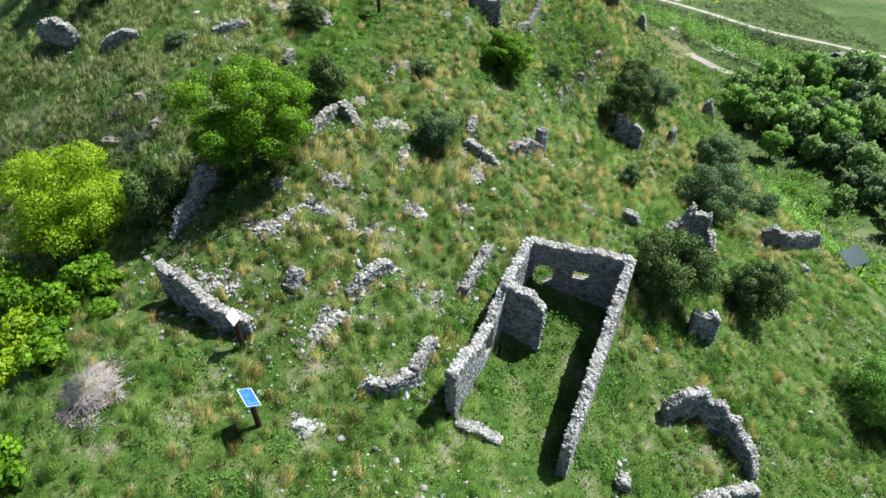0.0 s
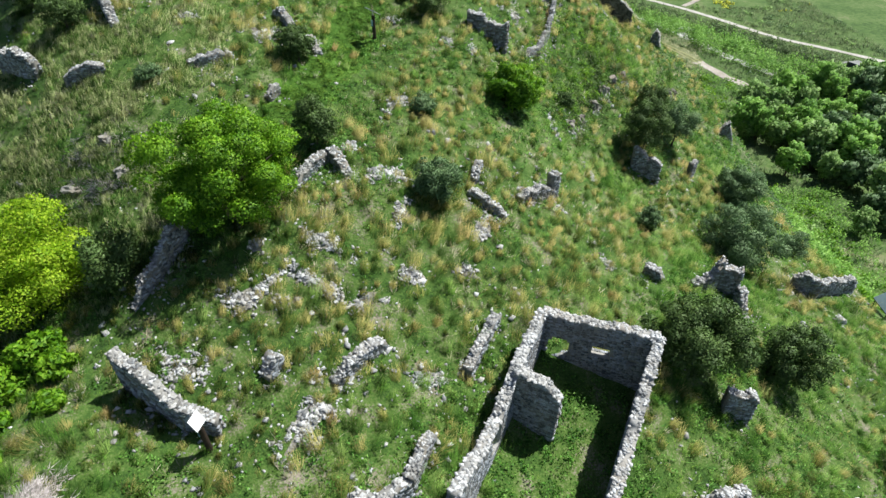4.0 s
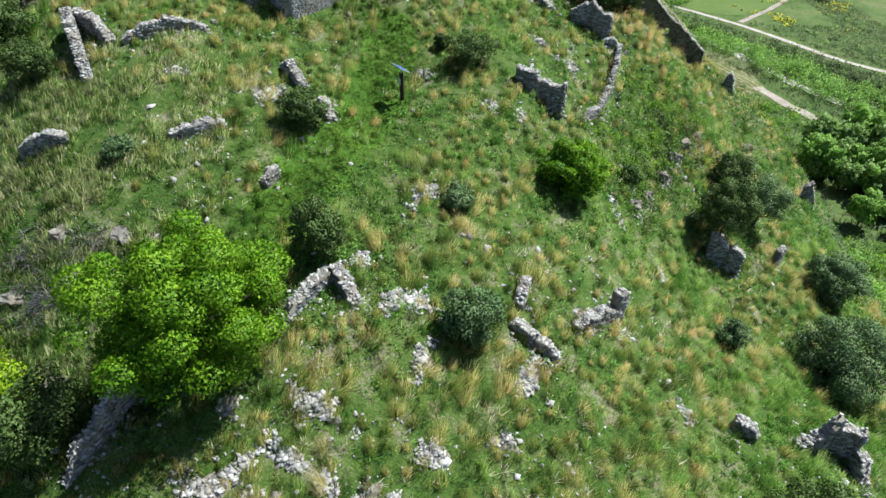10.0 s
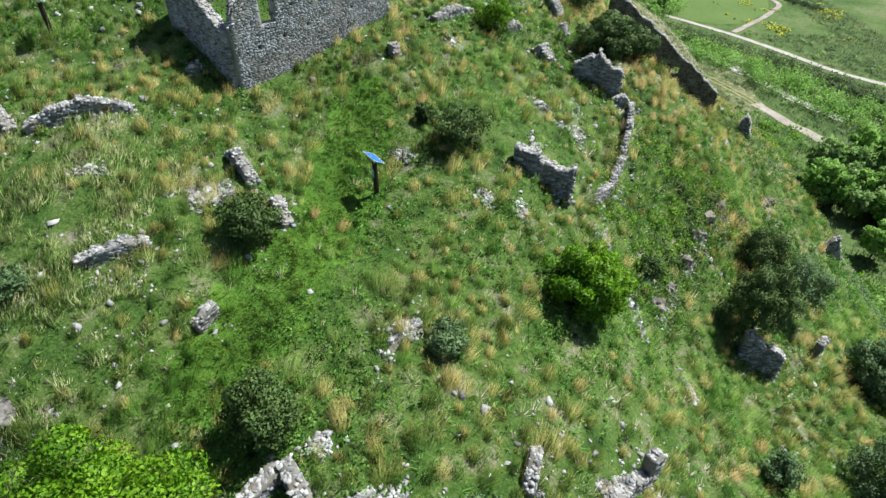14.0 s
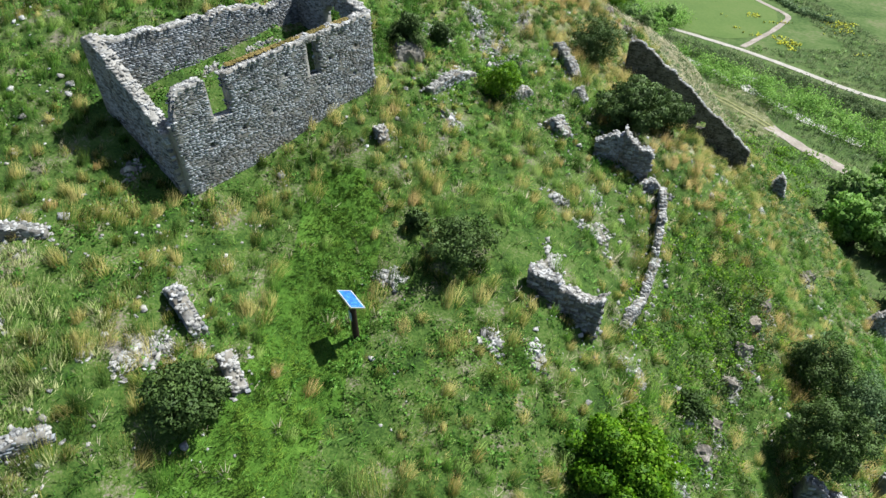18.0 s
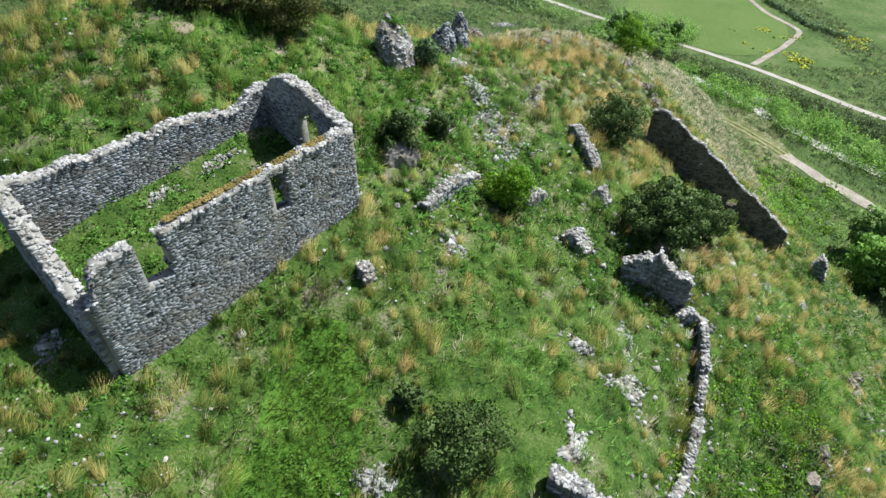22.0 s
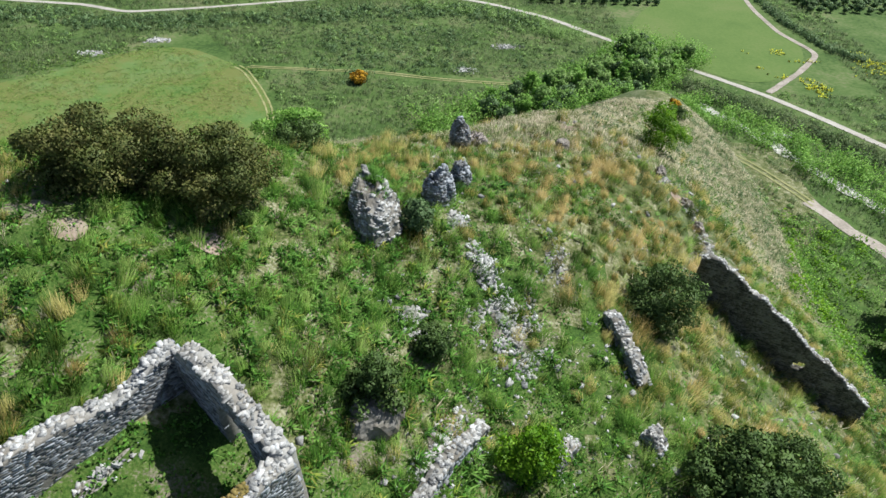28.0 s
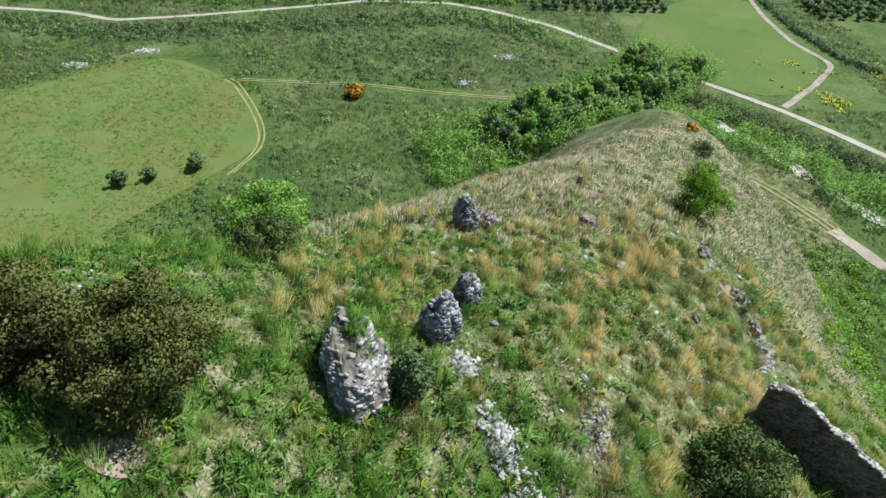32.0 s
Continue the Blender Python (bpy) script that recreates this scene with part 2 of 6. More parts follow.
M_GRAVEL = material("white_gravel", ((0.25, 0.25, 0.22), (0.42, 0.42, 0.4), (0.58, 0.58, 0.56)), 0.5, 0.95, 0.06, 5)
M_TRACK = material("dusty_track", ((0.202, 0.181, 0.155), (0.299, 0.267, 0.237), (0.387, 0.353, 0.323)), 0.3, 0.95, 0.02, 10)
M_RUT = material("worn_grass_track", ((0.16, 0.18, 0.07), (0.24, 0.25, 0.11), (0.36, 0.34, 0.19)), 0.5, 0.95, 0.02, 8)
# Cell blue is raised to hold the sky's reflection in the base colour.
M_PANEL = material("solar_cells", ((0.02, 0.12, 0.42), (0.03, 0.17, 0.5), (0.05, 0.24, 0.6)), 3.0, 0.25, vary="object", spec=0.5)
M_FRAME = material("aluminium", ((0.6, 0.61, 0.62), (0.75, 0.76, 0.77)), 4.0, 0.4, metal=0.6)
M_BACKSHEET = material("white_backsheet", ((0.72, 0.73, 0.74), (0.82, 0.83, 0.84)), 3.0, 0.6)
M_POST = material("dark_timber_post", ((0.018, 0.012, 0.01), (0.045, 0.03, 0.022)), 6.0, 0.75, 0.01, 30)
M_PLAQUE = material("printed_plaque", ((0.1, 0.28, 0.36), (0.35, 0.55, 0.6)), 9.0, 0.5)
M_PLAQUE_WHITE = material("white_print", ((0.7, 0.72, 0.72), (0.8, 0.82, 0.82)), 9.0, 0.5)
M_CONCRETE = material("weathered_concrete", ((0.16, 0.165, 0.16), (0.26, 0.265, 0.26)), 0.6, 0.9, 0.02, 9)
# Concrete of the bridge's side and parapet, its shade put into the dark colour.
M_DARK = material("concrete_in_shade", ((0.035, 0.045, 0.055), (0.06, 0.07, 0.08)), 1.0, 0.6)
M_ROOF = material("dark_teal_sheet", ((0.03, 0.06, 0.065), (0.05, 0.09, 0.1)), 1.0, 0.5)
M_CAR = material("white_car_paint", ((0.72, 0.73, 0.74), (0.8, 0.81, 0.82)), 1.0, 0.3, spec=0.5)
M_GLASS = material("dark_window", ((0.02, 0.022, 0.025), (0.03, 0.033, 0.036)), 1.0, 0.1, spec=0.6)
M_TYRE = material("tyre_rubber", ((0.015, 0.015, 0.015), (0.03, 0.03, 0.03)), 4.0, 0.9)
M_PIPE = material("pale_hose", ((0.55, 0.5, 0.36), (0.65, 0.6, 0.45)), 2.0, 0.7)

# ---- the lie of the land ----
LAND_X = (-45, -30, -18, -8, 2, 12, 22, 34, 50)
LAND_Y = (0, 12, 24, 36, 48, 60, 72, 84, 100, 120, 145)
LAND_Z = (
    (-9.8, -0.3, 5.8, 9.2, 7.0, 3.9, 0.3, -7.5, -14.2),
    (-6.0, 2.3, 9.1, 8.9, 7.1, 1.9, -1.0, -5.8, -13.9),
    (-1.0, 3.8, 9.5, 11.7, 8.7, 6.2, 0.9, -3.4, -14.0),
    (5.2, 12.1, 16.1, 15.5, 13.1, 6.8, 2.4, -1.9, -14.5),
    (11.3, 18.3, 20.5, 17.1, 16.3, 9.0, 3.5, -3.8, -16.3),
    (14.0, 21.3, 24.1, 21.8, 18.3, 15.7, 5.7, -3.6, -18.9),
    (9.8, 21.3, 25.0, 23.0, 20.8, 14.8, 9.2, -1.4, -20.2),
    (1.5, 10.7, 14.3, 18.3, 18.1, 16.3, 7.4, -5.1, -21.3),
    (-13.3, -9.0, -4.0, 5.5, 11.7, 12.6, 7.0, -6.5, -21.0),
    (-30.0, -25.0, -23.0, -19.0, -8.0, 2.6, 5.0, -2.0, -20.0),
    (-30.0, -30.0, -30.0, -30.0, -28.0, -20.0, -11.0, -5.8, -19.0))
MOUNDS = ((17.5, 71.3, -1.3), (0.3, 15.8, -0.22), (17.6, 30.8, 1.76), (16.9, 49.0, 1.28), (-16.8, 17.2, 0.91), (0.3, 15.7, -0.25), (-0.8, 68.3, -1.06), (5.3, 14.2, -0.70), (-11.1, 17.5, -0.68), (-1.9, 29.0, 0.79), (-19.3, 51.9, -1.16), (-12.8, 35.9, -0.77), (-1.9, 76.1, -0.71), (4.3, 87.7, 0.72), (-14.1, 64.3, 0.40), (15.7, 43.5, -0.76), (6.5, 20.0, -0.97), (8.0, 17.0, 0.70), (2.1, 73.1, 0.73), (-17.1, 40.7, 0.10))
VALLEY = -22.0


def spline(knots, v):
    """The weights of smooth interpolation between knots."""
    k = np.array(knots, float)
    v, n = np.clip(v, k[0], k[-1]), len(k)
    i = np.clip(np.searchsorted(k, v, side="right") - 1, 0, n - 2)
    h = k[i + 1] - k[i]
    u, r, w = (v - k[i]) / h, np.arange(len(v)), np.zeros((len(v), n))
    w[r, i] += 2 * u**3 - 3 * u**2 + 1
    w[r, i + 1] += 3 * u**2 - 2 * u**3
    for j, c in ((i, u**3 - 2 * u**2 + u), (i + 1, u**3 - u**2)):
        a, b = np.clip(j - 1, 0, n - 1), np.clip(j + 1, 0, n - 1)
        part_w = c * h / (k[b] - k[a])
        np.add.at(w, (r, b), part_w)
        np.add.at(w, (r, a), -part_w)
    return w


def lattice(i, j, seed):
    v = np.sin(i * 127.1 + j * 311.7 + seed * 74.7) * 43758.5453
    return v - np.floor(v)


def patches(x, y, size, seed=0, octaves=3):
    """Smooth noise from 0 to 1 over the plan, with features of that size."""
    out, amp, total = 0.0, 1.0, 0.0
    for o in range(octaves):
        u, v = x / size, y / size
        i, j = np.floor(u), np.floor(v)
        u, v = u - i, v - j
        u, v = u * u * (3 - 2 * u), v * v * (3 - 2 * v)
        s = seed + 17 * o
        out = out + amp * ((lattice(i, j, s) * (1 - u) + lattice(i + 1, j, s) * u) * (1 - v) + (lattice(i, j + 1, s) * (1 - u) + lattice(i + 1, j + 1, s) * u) * v)
        total, amp, size = total + amp, amp * 0.5, size * 0.5
    return out / total


def land(x, y):
    """The height of the ground."""
    x, y = np.atleast_1d(np.asarray(x, float)), np.atleast_1d(np.asarray(y, float))
    z = np.zeros(len(x))
    for a in range(0, len(x), 20000):
        s = slice(a, a + 20000)
        z[s] = np.einsum("ni,nj,ij->n", spline(LAND_Y, y[s]), spline(LAND_X, x[s]), np.array(LAND_Z))
    for bx, by, rise in MOUNDS:
        z += rise * np.exp(-((x - bx) ** 2 + (y - by) ** 2) / 25.0)
    ox = np.maximum(np.maximum(LAND_X[0] - x, x - LAND_X[-1]), 0)
    oy = np.maximum(np.maximum(LAND_Y[0] - y, y - LAND_Y[-1]), 0)
    u = np.clip(1 - np.hypot(ox, oy) / 35.0, 0, 1)
    z = VALLEY + (z - VALLEY) * u * u * (3 - 2 * u)
    z = VALLEY + 0.5 * ((z - VALLEY) + np.sqrt((z - VALLEY) ** 2 + 4.0))
    hilly = np.clip((z - VALLEY - 1.5) / 6.0, 0, 1)
    return z + hilly * (0.5 * (patches(x, y, 3.0, 3) - 0.5) + 0.22 * (patches(x, y, 0.9, 5, 2) - 0.5))


def at(x, y):
    return float(land(x, y)[0])


# ---- builders ----
def mesh_of(name, verts, faces, mat, smooth=False, normals=None, tip=None):
    """A mesh from arrays of corners and equal-sided faces."""
    me = bpy.data.meshes.new(name)
    verts, faces = np.asarray(verts, np.float32), np.asarray(faces, np.int32)
    me.vertices.add(len(verts))
    me.vertices.foreach_set("co", verts.ravel())
    me.loops.add(faces.size)
    me.loops.foreach_set("vertex_index", faces.ravel())
    me.polygons.add(len(faces))
    me.polygons.foreach_set("loop_start", np.arange(len(faces), dtype=np.int32) * faces.shape[1])
    if smooth:
        me.polygons.foreach_set("use_smooth", np.ones(len(faces), bool))
    me.materials.append(mat)
    me.update(calc_edges=True)
    me.validate()
    if normals is not None:
        me.attributes.new("custom_normal", "FLOAT_VECTOR", "POINT").data.foreach_set("vector", np.asarray(normals, np.float32).ravel())
    if tip is not None:
        me.attributes.new("tip", "FLOAT", "POINT").data.foreach_set("value", np.asarray(tip, np.float32).ravel())
    return me


def part(name, bm, mat, parent=None, label="", smooth=False):
    """Links a bmesh as one mesh object under a thing or under a part."""
    me = bpy.data.meshes.new(name)
    bm.to_mesh(me)
    bm.free()
    me.materials.append(mat)
    if smooth:
        for p in me.polygons:
            p.use_smooth = True
    ob = new(name, me)
    ob.parent = parent
    return tagged(ob, label)


def thing(name, x, y, z, label, category, group="", turn=0.0):
    ob = new(name)
    ob.empty_display_size = 0.2
    ob.matrix_world = pose(x, y, z, 0, 0, turn)
    return tagged(ob, label, category, group)


def box(sx, sy, sz, x=0.0, y=0.0, z=0.0, bevel=0.0, bm=None, turn=None):
    """A bevelled block with its middle at x, y, z."""
    bm = bm or bmesh.new()
    m = Matrix.Translation((x, y, z)) @ (turn or Matrix()) @ Matrix.Diagonal((sx, sy, sz, 1))
    made = bmesh.ops.create_cube(bm, size=1.0, matrix=m)["verts"]
    if bevel:
        edges = list({e for v in made for e in v.link_edges})
        bmesh.ops.bevel(bm, geom=edges, offset=bevel, segments=2, affect="EDGES", profile=0.6)
    return bm


def rod(a, b, r0, r1, sides=8, bm=None):
    """A tapered round bar from a to b."""
    bm = bm or bmesh.new()
    a, b = Vector(a), Vector(b)
    d = b - a
    m = Matrix.Translation((a + b) / 2) @ d.to_track_quat("Z", "Y").to_matrix().to_4x4()
    bmesh.ops.create_cone(bm, cap_ends=True, segments=sides, radius1=r0, radius2=r1, depth=d.length, matrix=m)
    return bm


# ---- stones ----
def chipped(seed):
    """One rough block of about unit size, with chipped edges."""
    rng = random.Random(seed)
    bm = bmesh.new()
    for sx, sy, sz in [(a, b, c) for a in (-1, 1) for b in (-1, 1) for c in (-1, 1)]:
        for k in range(2):
            bm.verts.new((sx * rng.uniform(0.3, 0.56), sy * rng.uniform(0.3, 0.56), sz * rng.uniform(0.34, 0.54)))
    hull = bmesh.ops.convex_hull(bm, input=bm.verts[:])
    bmesh.ops.delete(bm, geom=[v for v in hull["geom_interior"] if isinstance(v, bmesh.types.BMVert)], context="VERTS")
    me = bpy.data.meshes.new("stone")
    bm.to_mesh(me)
    bm.free()
    return me


STONES, CAPS = [], []
for k in range(8):
    for store, mat in ((STONES, M_STONE), (CAPS, M_CAP)):
        block = chipped(k)
        block.materials.append(mat)
        store.append(block)

# A unit block as plain corners for the joined stones: narrower at the face.
BLOCK = np.array([(-.5, -.5, -.5), (.5, -.5, -.5), (.5, .5, -.5), (-.5, .5, -.5), (-.47, -.46, .5), (.48, -.46, .5), (.46, .47, .5), (-.47, .46, .5)])
BLOCK_FACES = np.array([(4, 5, 6, 7), (0, 1, 5, 4), (1, 2, 6, 5), (2, 3, 7, 6), (3, 0, 4, 7)])


def joined_stones(name, places, mat, parent=None, seed=1, wild=0.17):
    """Many stones in one mesh. places: middles, the three axes scaled to size, one row of 12 numbers each."""
    p = np.asarray(places, float).reshape(-1, 4, 3)
    rng = np.random.default_rng(seed)
    local = BLOCK[None] + rng.uniform(-wild, wild, (len(p), 8, 3))
    local[:, :, 2] = BLOCK[None, :, 2] + (local[:, :, 2] - BLOCK[None, :, 2]) * (1.0 if wild > 0.15 else 0.25)
    verts = p[:, None, 0] + np.einsum("nvk,nkc->nvc", local, p[:, 1:])
    faces = BLOCK_FACES[None] + (np.arange(len(p)) * 8)[:, None, None]
    ob = new(name, mesh_of(name, verts.reshape(-1, 3), faces.reshape(-1, 4), mat))
    ob.parent = parent
    return tagged(ob, kind="stuff")


def wall_panel(s_len, top, base, holes, step=0.22):
    """Cells of a wall seen from its face: corners at (s, z) and which cells are solid."""
    ns = max(2, int(round(s_len / step)))
    s = np.linspace(0, s_len, ns + 1)
    tops = np.array([top(v) for v in s])
    bases = np.array([base(v) for v in s])
    z0, z1 = bases.min(), tops.max()
    nz = max(2, int(round((z1 - z0) / step)))
    z = np.linspace(z0, z1, nz + 1)
    solid = np.zeros((ns, nz), bool)
    for i in range(ns):
        for k in range(nz):
            sm, zm = (s[i] + s[i + 1]) / 2, (z[k] + z[k + 1]) / 2
            hole = any(h(sm, zm) for h in holes)
            solid[i, k] = not hole and z[k] < max(tops[i], tops[i + 1]) - 0.02
    return s, z, tops, solid


def masonry(name, ends, top, thick, label="", holes=(), parent=None, seed=0, pieces=60, size=(0.3, 0.19), cap=True, rough=0.014, category="ruined wall", mat=None, sink=0.6, proud=0.012, face=None):
    """A rubble wall between two points of the plan. top: height over s along it. Its core is one mesh, faced with stones of their own
    and, past the given number, with joined ones; bleached stones lie along the broken top."""
    (ax, ay), (bx, by) = ends
    rng = random.Random(seed + 7)
    length = math.hypot(bx - ax, by - ay)
    ux, uy = (bx - ax) / length, (by - ay) / length
    nx_, ny_ = uy, -ux
    samples = np.linspace(0, length, 12)
    gr = land(ax + ux * samples, ay + uy * samples)
    base = lambda v: float(np.interp(v, samples, gr)) - sink
    s, z, tops, solid = wall_panel(length, top, base, holes)
    ns, nz = solid.shape
    ids, verts, faces = {}, [], []

    def corner(i, k, side):
        key = (i, k, side)
        if key not in ids:
            zz = min(z[k], tops[i])
            w = Vector((s[i] * 2.1 + seed * 9, zz * 2.1, side * 5))
            j = noise.noise_vector(w) * rough
            o = side * thick / 2 + j.z
            ids[key] = len(verts)
            verts.append((ax + ux * (s[i] + j.x) + nx_ * o, ay + uy * (s[i] + j.x) + ny_ * o, zz + j.y))
        return ids[key]

    def filled(i, k):
        return 0 <= i < ns and 0 <= k < nz and solid[i, k]

    for i in range(ns):
        for k in range(nz):
            if not solid[i, k]:
                continue
            faces.append((corner(i, k, 1), corner(i + 1, k, 1), corner(i + 1, k + 1, 1), corner(i, k + 1, 1)))
            faces.append((corner(i + 1, k, -1), corner(i, k, -1), corner(i, k + 1, -1), corner(i + 1, k + 1, -1)))
            for di, dk, p, q in ((-1, 0, (i, k), (i, k + 1)), (1, 0, (i + 1, k + 1), (i + 1, k)), (0, -1, (i + 1, k), (i, k)), (0, 1, (i, k + 1), (i + 1, k + 1))):
                if not filled(i + di, k + dk):
                    faces.append((corner(*p, -1), corner(*p, 1), corner(*q, 1), corner(*q, -1)))
    core = new(name, mesh_of(name, verts, faces, mat or M_MORTAR))
    if parent is not None:
        core.parent = parent
        core.matrix_parent_inverse = parent.matrix_world.inverted()
    if parent is None:
        tagged(core, label, category)
    else:
        tagged(core, label)
    spots, caps = [], []
    up = (0.0, 0.0, 1.0)
    for side in (1, -1):
        zc = z[0] + 0.3
        while zc < tops.max():
            course = size[1] * rng.uniform(0.7, 1.25)
            sc = rng.uniform(0, 0.2)
            while sc < length - 0.05:
                w = size[0] * rng.uniform(0.45, 1.7)
                tall, lift_by = rng.uniform(0.8, 1.12), rng.uniform(-0.12, 0.12) * course
                mid = min(sc + w / 2, length - 0.04)
                hi = float(np.interp(mid, s, tops))
                if zc + course / 2 < hi - 0.04 and zc > base(mid) + sink - 0.25 and not any(h(mid, zc) or h(mid - w / 3, zc) or h(mid + w / 3, zc) for h in holes):
                    tilt = rng.uniform(-0.22, 0.22)
                    c, e = math.cos(tilt), math.sin(tilt)
                    o = side * (thick / 2 - 0.077 + rng.uniform(0, proud))
                    middle = (ax + ux * mid + nx_ * o, ay + uy * mid + ny_ * o, zc + lift_by)
                    a1 = (ux * c * w * 0.96, uy * c * w * 0.96, e * w)
                    a2 = (-ux * e * course * tall, -uy * e * course * tall, c * course * 0.95 * tall)
                    a3 = (nx_ * side * 0.16, ny_ * side * 0.16, 0.0)
                    spots.append((middle, a1, a2, a3))
                sc += w + 0.015
            zc += course
    if cap:
        for _ in range(int(length * thick * 80)):
            sc, o = rng.uniform(0, length), rng.uniform(-0.52, 0.52) * thick
            w, d, h = rng.uniform(0.07, 0.2) * (1 + 0.5 * (rng.random() < 0.12)), rng.uniform(0.06, 0.15), rng.uniform(0.03, 0.07)
            hi = float(np.interp(sc, s, tops))
            turn_by = rng.uniform(-1.6, 1.6)
            c, e = math.cos(turn_by), math.sin(turn_by)
            if any(hh(sc, hi - 0.12) for hh in holes):
                continue
            caps.append(((ax + ux * sc + nx_ * o, ay + uy * sc + ny_ * o, hi - h * 0.2 + rng.uniform(0, 0.025)), ((ux * c + nx_ * e) * w, (uy * c + ny_ * e) * w, rng.uniform(-0.02, 0.02)), ((nx_ * c - ux * e) * d, (ny_ * c - uy * e) * d, rng.uniform(-0.02, 0.02)), (0, 0, h)))
    for store, meshes, many in ((spots, STONES, face or M_STONES), (caps, CAPS, M_WHITE)):
        rng.shuffle(store)
        room = (pieces if face is None else 0) if store is spots else pieces // 3
        for middle, a1, a2, a3 in store[:room]:
            st = new("stone", rng.choice(meshes))
            st.matrix_world = Matrix(((a1[0], a2[0], a3[0], middle[0]), (a1[1], a2[1], a3[1], middle[1]), (a1[2], a2[2], a3[2], middle[2]), (0, 0, 0, 1)))
            st.parent = core
        if store[room:]:
            joined_stones("stone_facing" if store is spots else "rubble_capping", [v for row in store[room:] for v in (row[0], row[1], row[2], row[3])], many, core, seed, (0.1 if proud < 0.02 else 0.14) if store is spots else 0.15)
    return core


def line(*knots, rag=0.7):
    """Height along a wall from pairs of way and height, with a broken edge."""
    xs, hs = [k[0] for k in knots], [k[1] for k in knots]
    return lambda v: float(np.interp(v, xs, hs)) + rag * (0.2 * noise.noise(Vector((v * 1.7, hs[0] * 3.1, 0))) + 0.14 * noise.cell(Vector((v * 2.6, hs[0] * 5.3, 1))) + 0.1 * noise.noise(Vector((v * 7.0, hs[0], 4))))


def opening(s0, s1, z0, z1, arch=0.0):
    """A hole through a wall; arch: how much of its top is rounded."""
    def inside(v, zz):
        if not s0 < v < s1 or not z0 < zz < z1:
            return False
        if arch and zz > z1 - arch:
            return ((v - (s0 + s1) / 2) / ((s1 - s0) / 2)) ** 2 + ((zz - z1 + arch) / arch) ** 2 < 1
        return True
    return inside


def crumbled(a, b, free_a, free_b, seed):
    """Height along a leg of a ruin: ragged, and broken down at its free ends."""
    length = math.hypot(b[0] - a[0], b[1] - a[1])
    ga, gb = at(a[0], a[1]), at(b[0], b[1])
    drop = random.Random(seed).uniform(0.35, 0.75)

    def top(v):
        f = v / length
        h = a[2] + (b[2] - a[2]) * f
        w = Vector((a[0] + (b[0] - a[0]) * f, a[1] + (b[1] - a[1]) * f, seed * 3.7))
        h *= 1 + 0.28 * noise.noise(w * 1.3) + 0.16 * noise.noise(w * 3.1)
        for free, d in ((free_a, v), (free_b, length - v)):
            if free:
                h *= 1 - drop * max(0.0, 1 - d / min(0.9, length * 0.45)) ** 1.3
        return ga + (gb - ga) * f + h + 0.09 * noise.cell(w * 3.3)
    return top


def fallen_stones(path, count, seed, owner):
    """Stones that have dropped from a wall and lie along its foot, thinning out away from it."""
    rng, spots = random.Random(seed), []
    for _ in range(count):
        a, b = rng.choice(list(zip(path, path[1:])))
        f, o = rng.uniform(-0.08, 1.08), rng.choice((-1, 1)) * (0.25 + rng.expovariate(2.4))
        length = math.hypot(b[0] - a[0], b[1] - a[1])
        spots.append((a[0] + (b[0] - a[0]) * f - (b[1] - a[1]) / length * o, a[1] + (b[1] - a[1]) * f + (b[0] - a[0]) / length * o))
    rows = []
    for (x, y), z in zip(spots, land([p[0] for p in spots], [p[1] for p in spots])):
        w = 0.06 * (4.2 ** (rng.random() ** 1.8))
        q = Euler((rng.uniform(-.6, .6), rng.uniform(-.6, .6), rng.uniform(0, 6.3))).to_matrix()
        rows += [(x, y, z + w * 0.08), tuple(q @ Vector((w, 0, 0))), tuple(q @ Vector((0, w * rng.uniform(0.5, 0.9), 0))), tuple(q @ Vector((0, 0, w * rng.uniform(0.3, 0.6))))]
    ob = joined_stones("fallen_stones", rows, M_WHITE, None, seed, 0.24)
    ob.parent = owner
    ob.matrix_parent_inverse = owner.matrix_world.inverted()


def ruin(path, thick=0.46, label="", seed=0, pieces=40, size=(0.2, 0.12), category="ruined wall", ends=True):
    """A ruined wall through points of the plan with heights over the ground: one thing, its legs its parts. ends: whether its free ends are crumbled."""
    whole = thing("ruined_wall", path[0][0], path[0][1], at(path[0][0], path[0][1]), label, category, "ruins on the hill") if len(path) > 2 else None
    total = 0.0
    for k, (a, b) in enumerate(zip(path, path[1:])):
        total += math.hypot(b[0] - a[0], b[1] - a[1])
        leg = masonry("ruined_wall" if whole is None else "wall", ((a[0], a[1]), (b[0], b[1])), crumbled(a, b, ends and k == 0, ends and k == len(path) - 2, seed * 10 + k), thick, label if whole is None else "", (), whole, seed * 10 + k, pieces, size, category=category, mat=M_ROCK, proud=0.045, rough=0.04)
        if whole is None:
            tagged(leg, group="ruins on the hill")
    fallen_stones(path, int(8 + total * 16), seed, whole or leg)


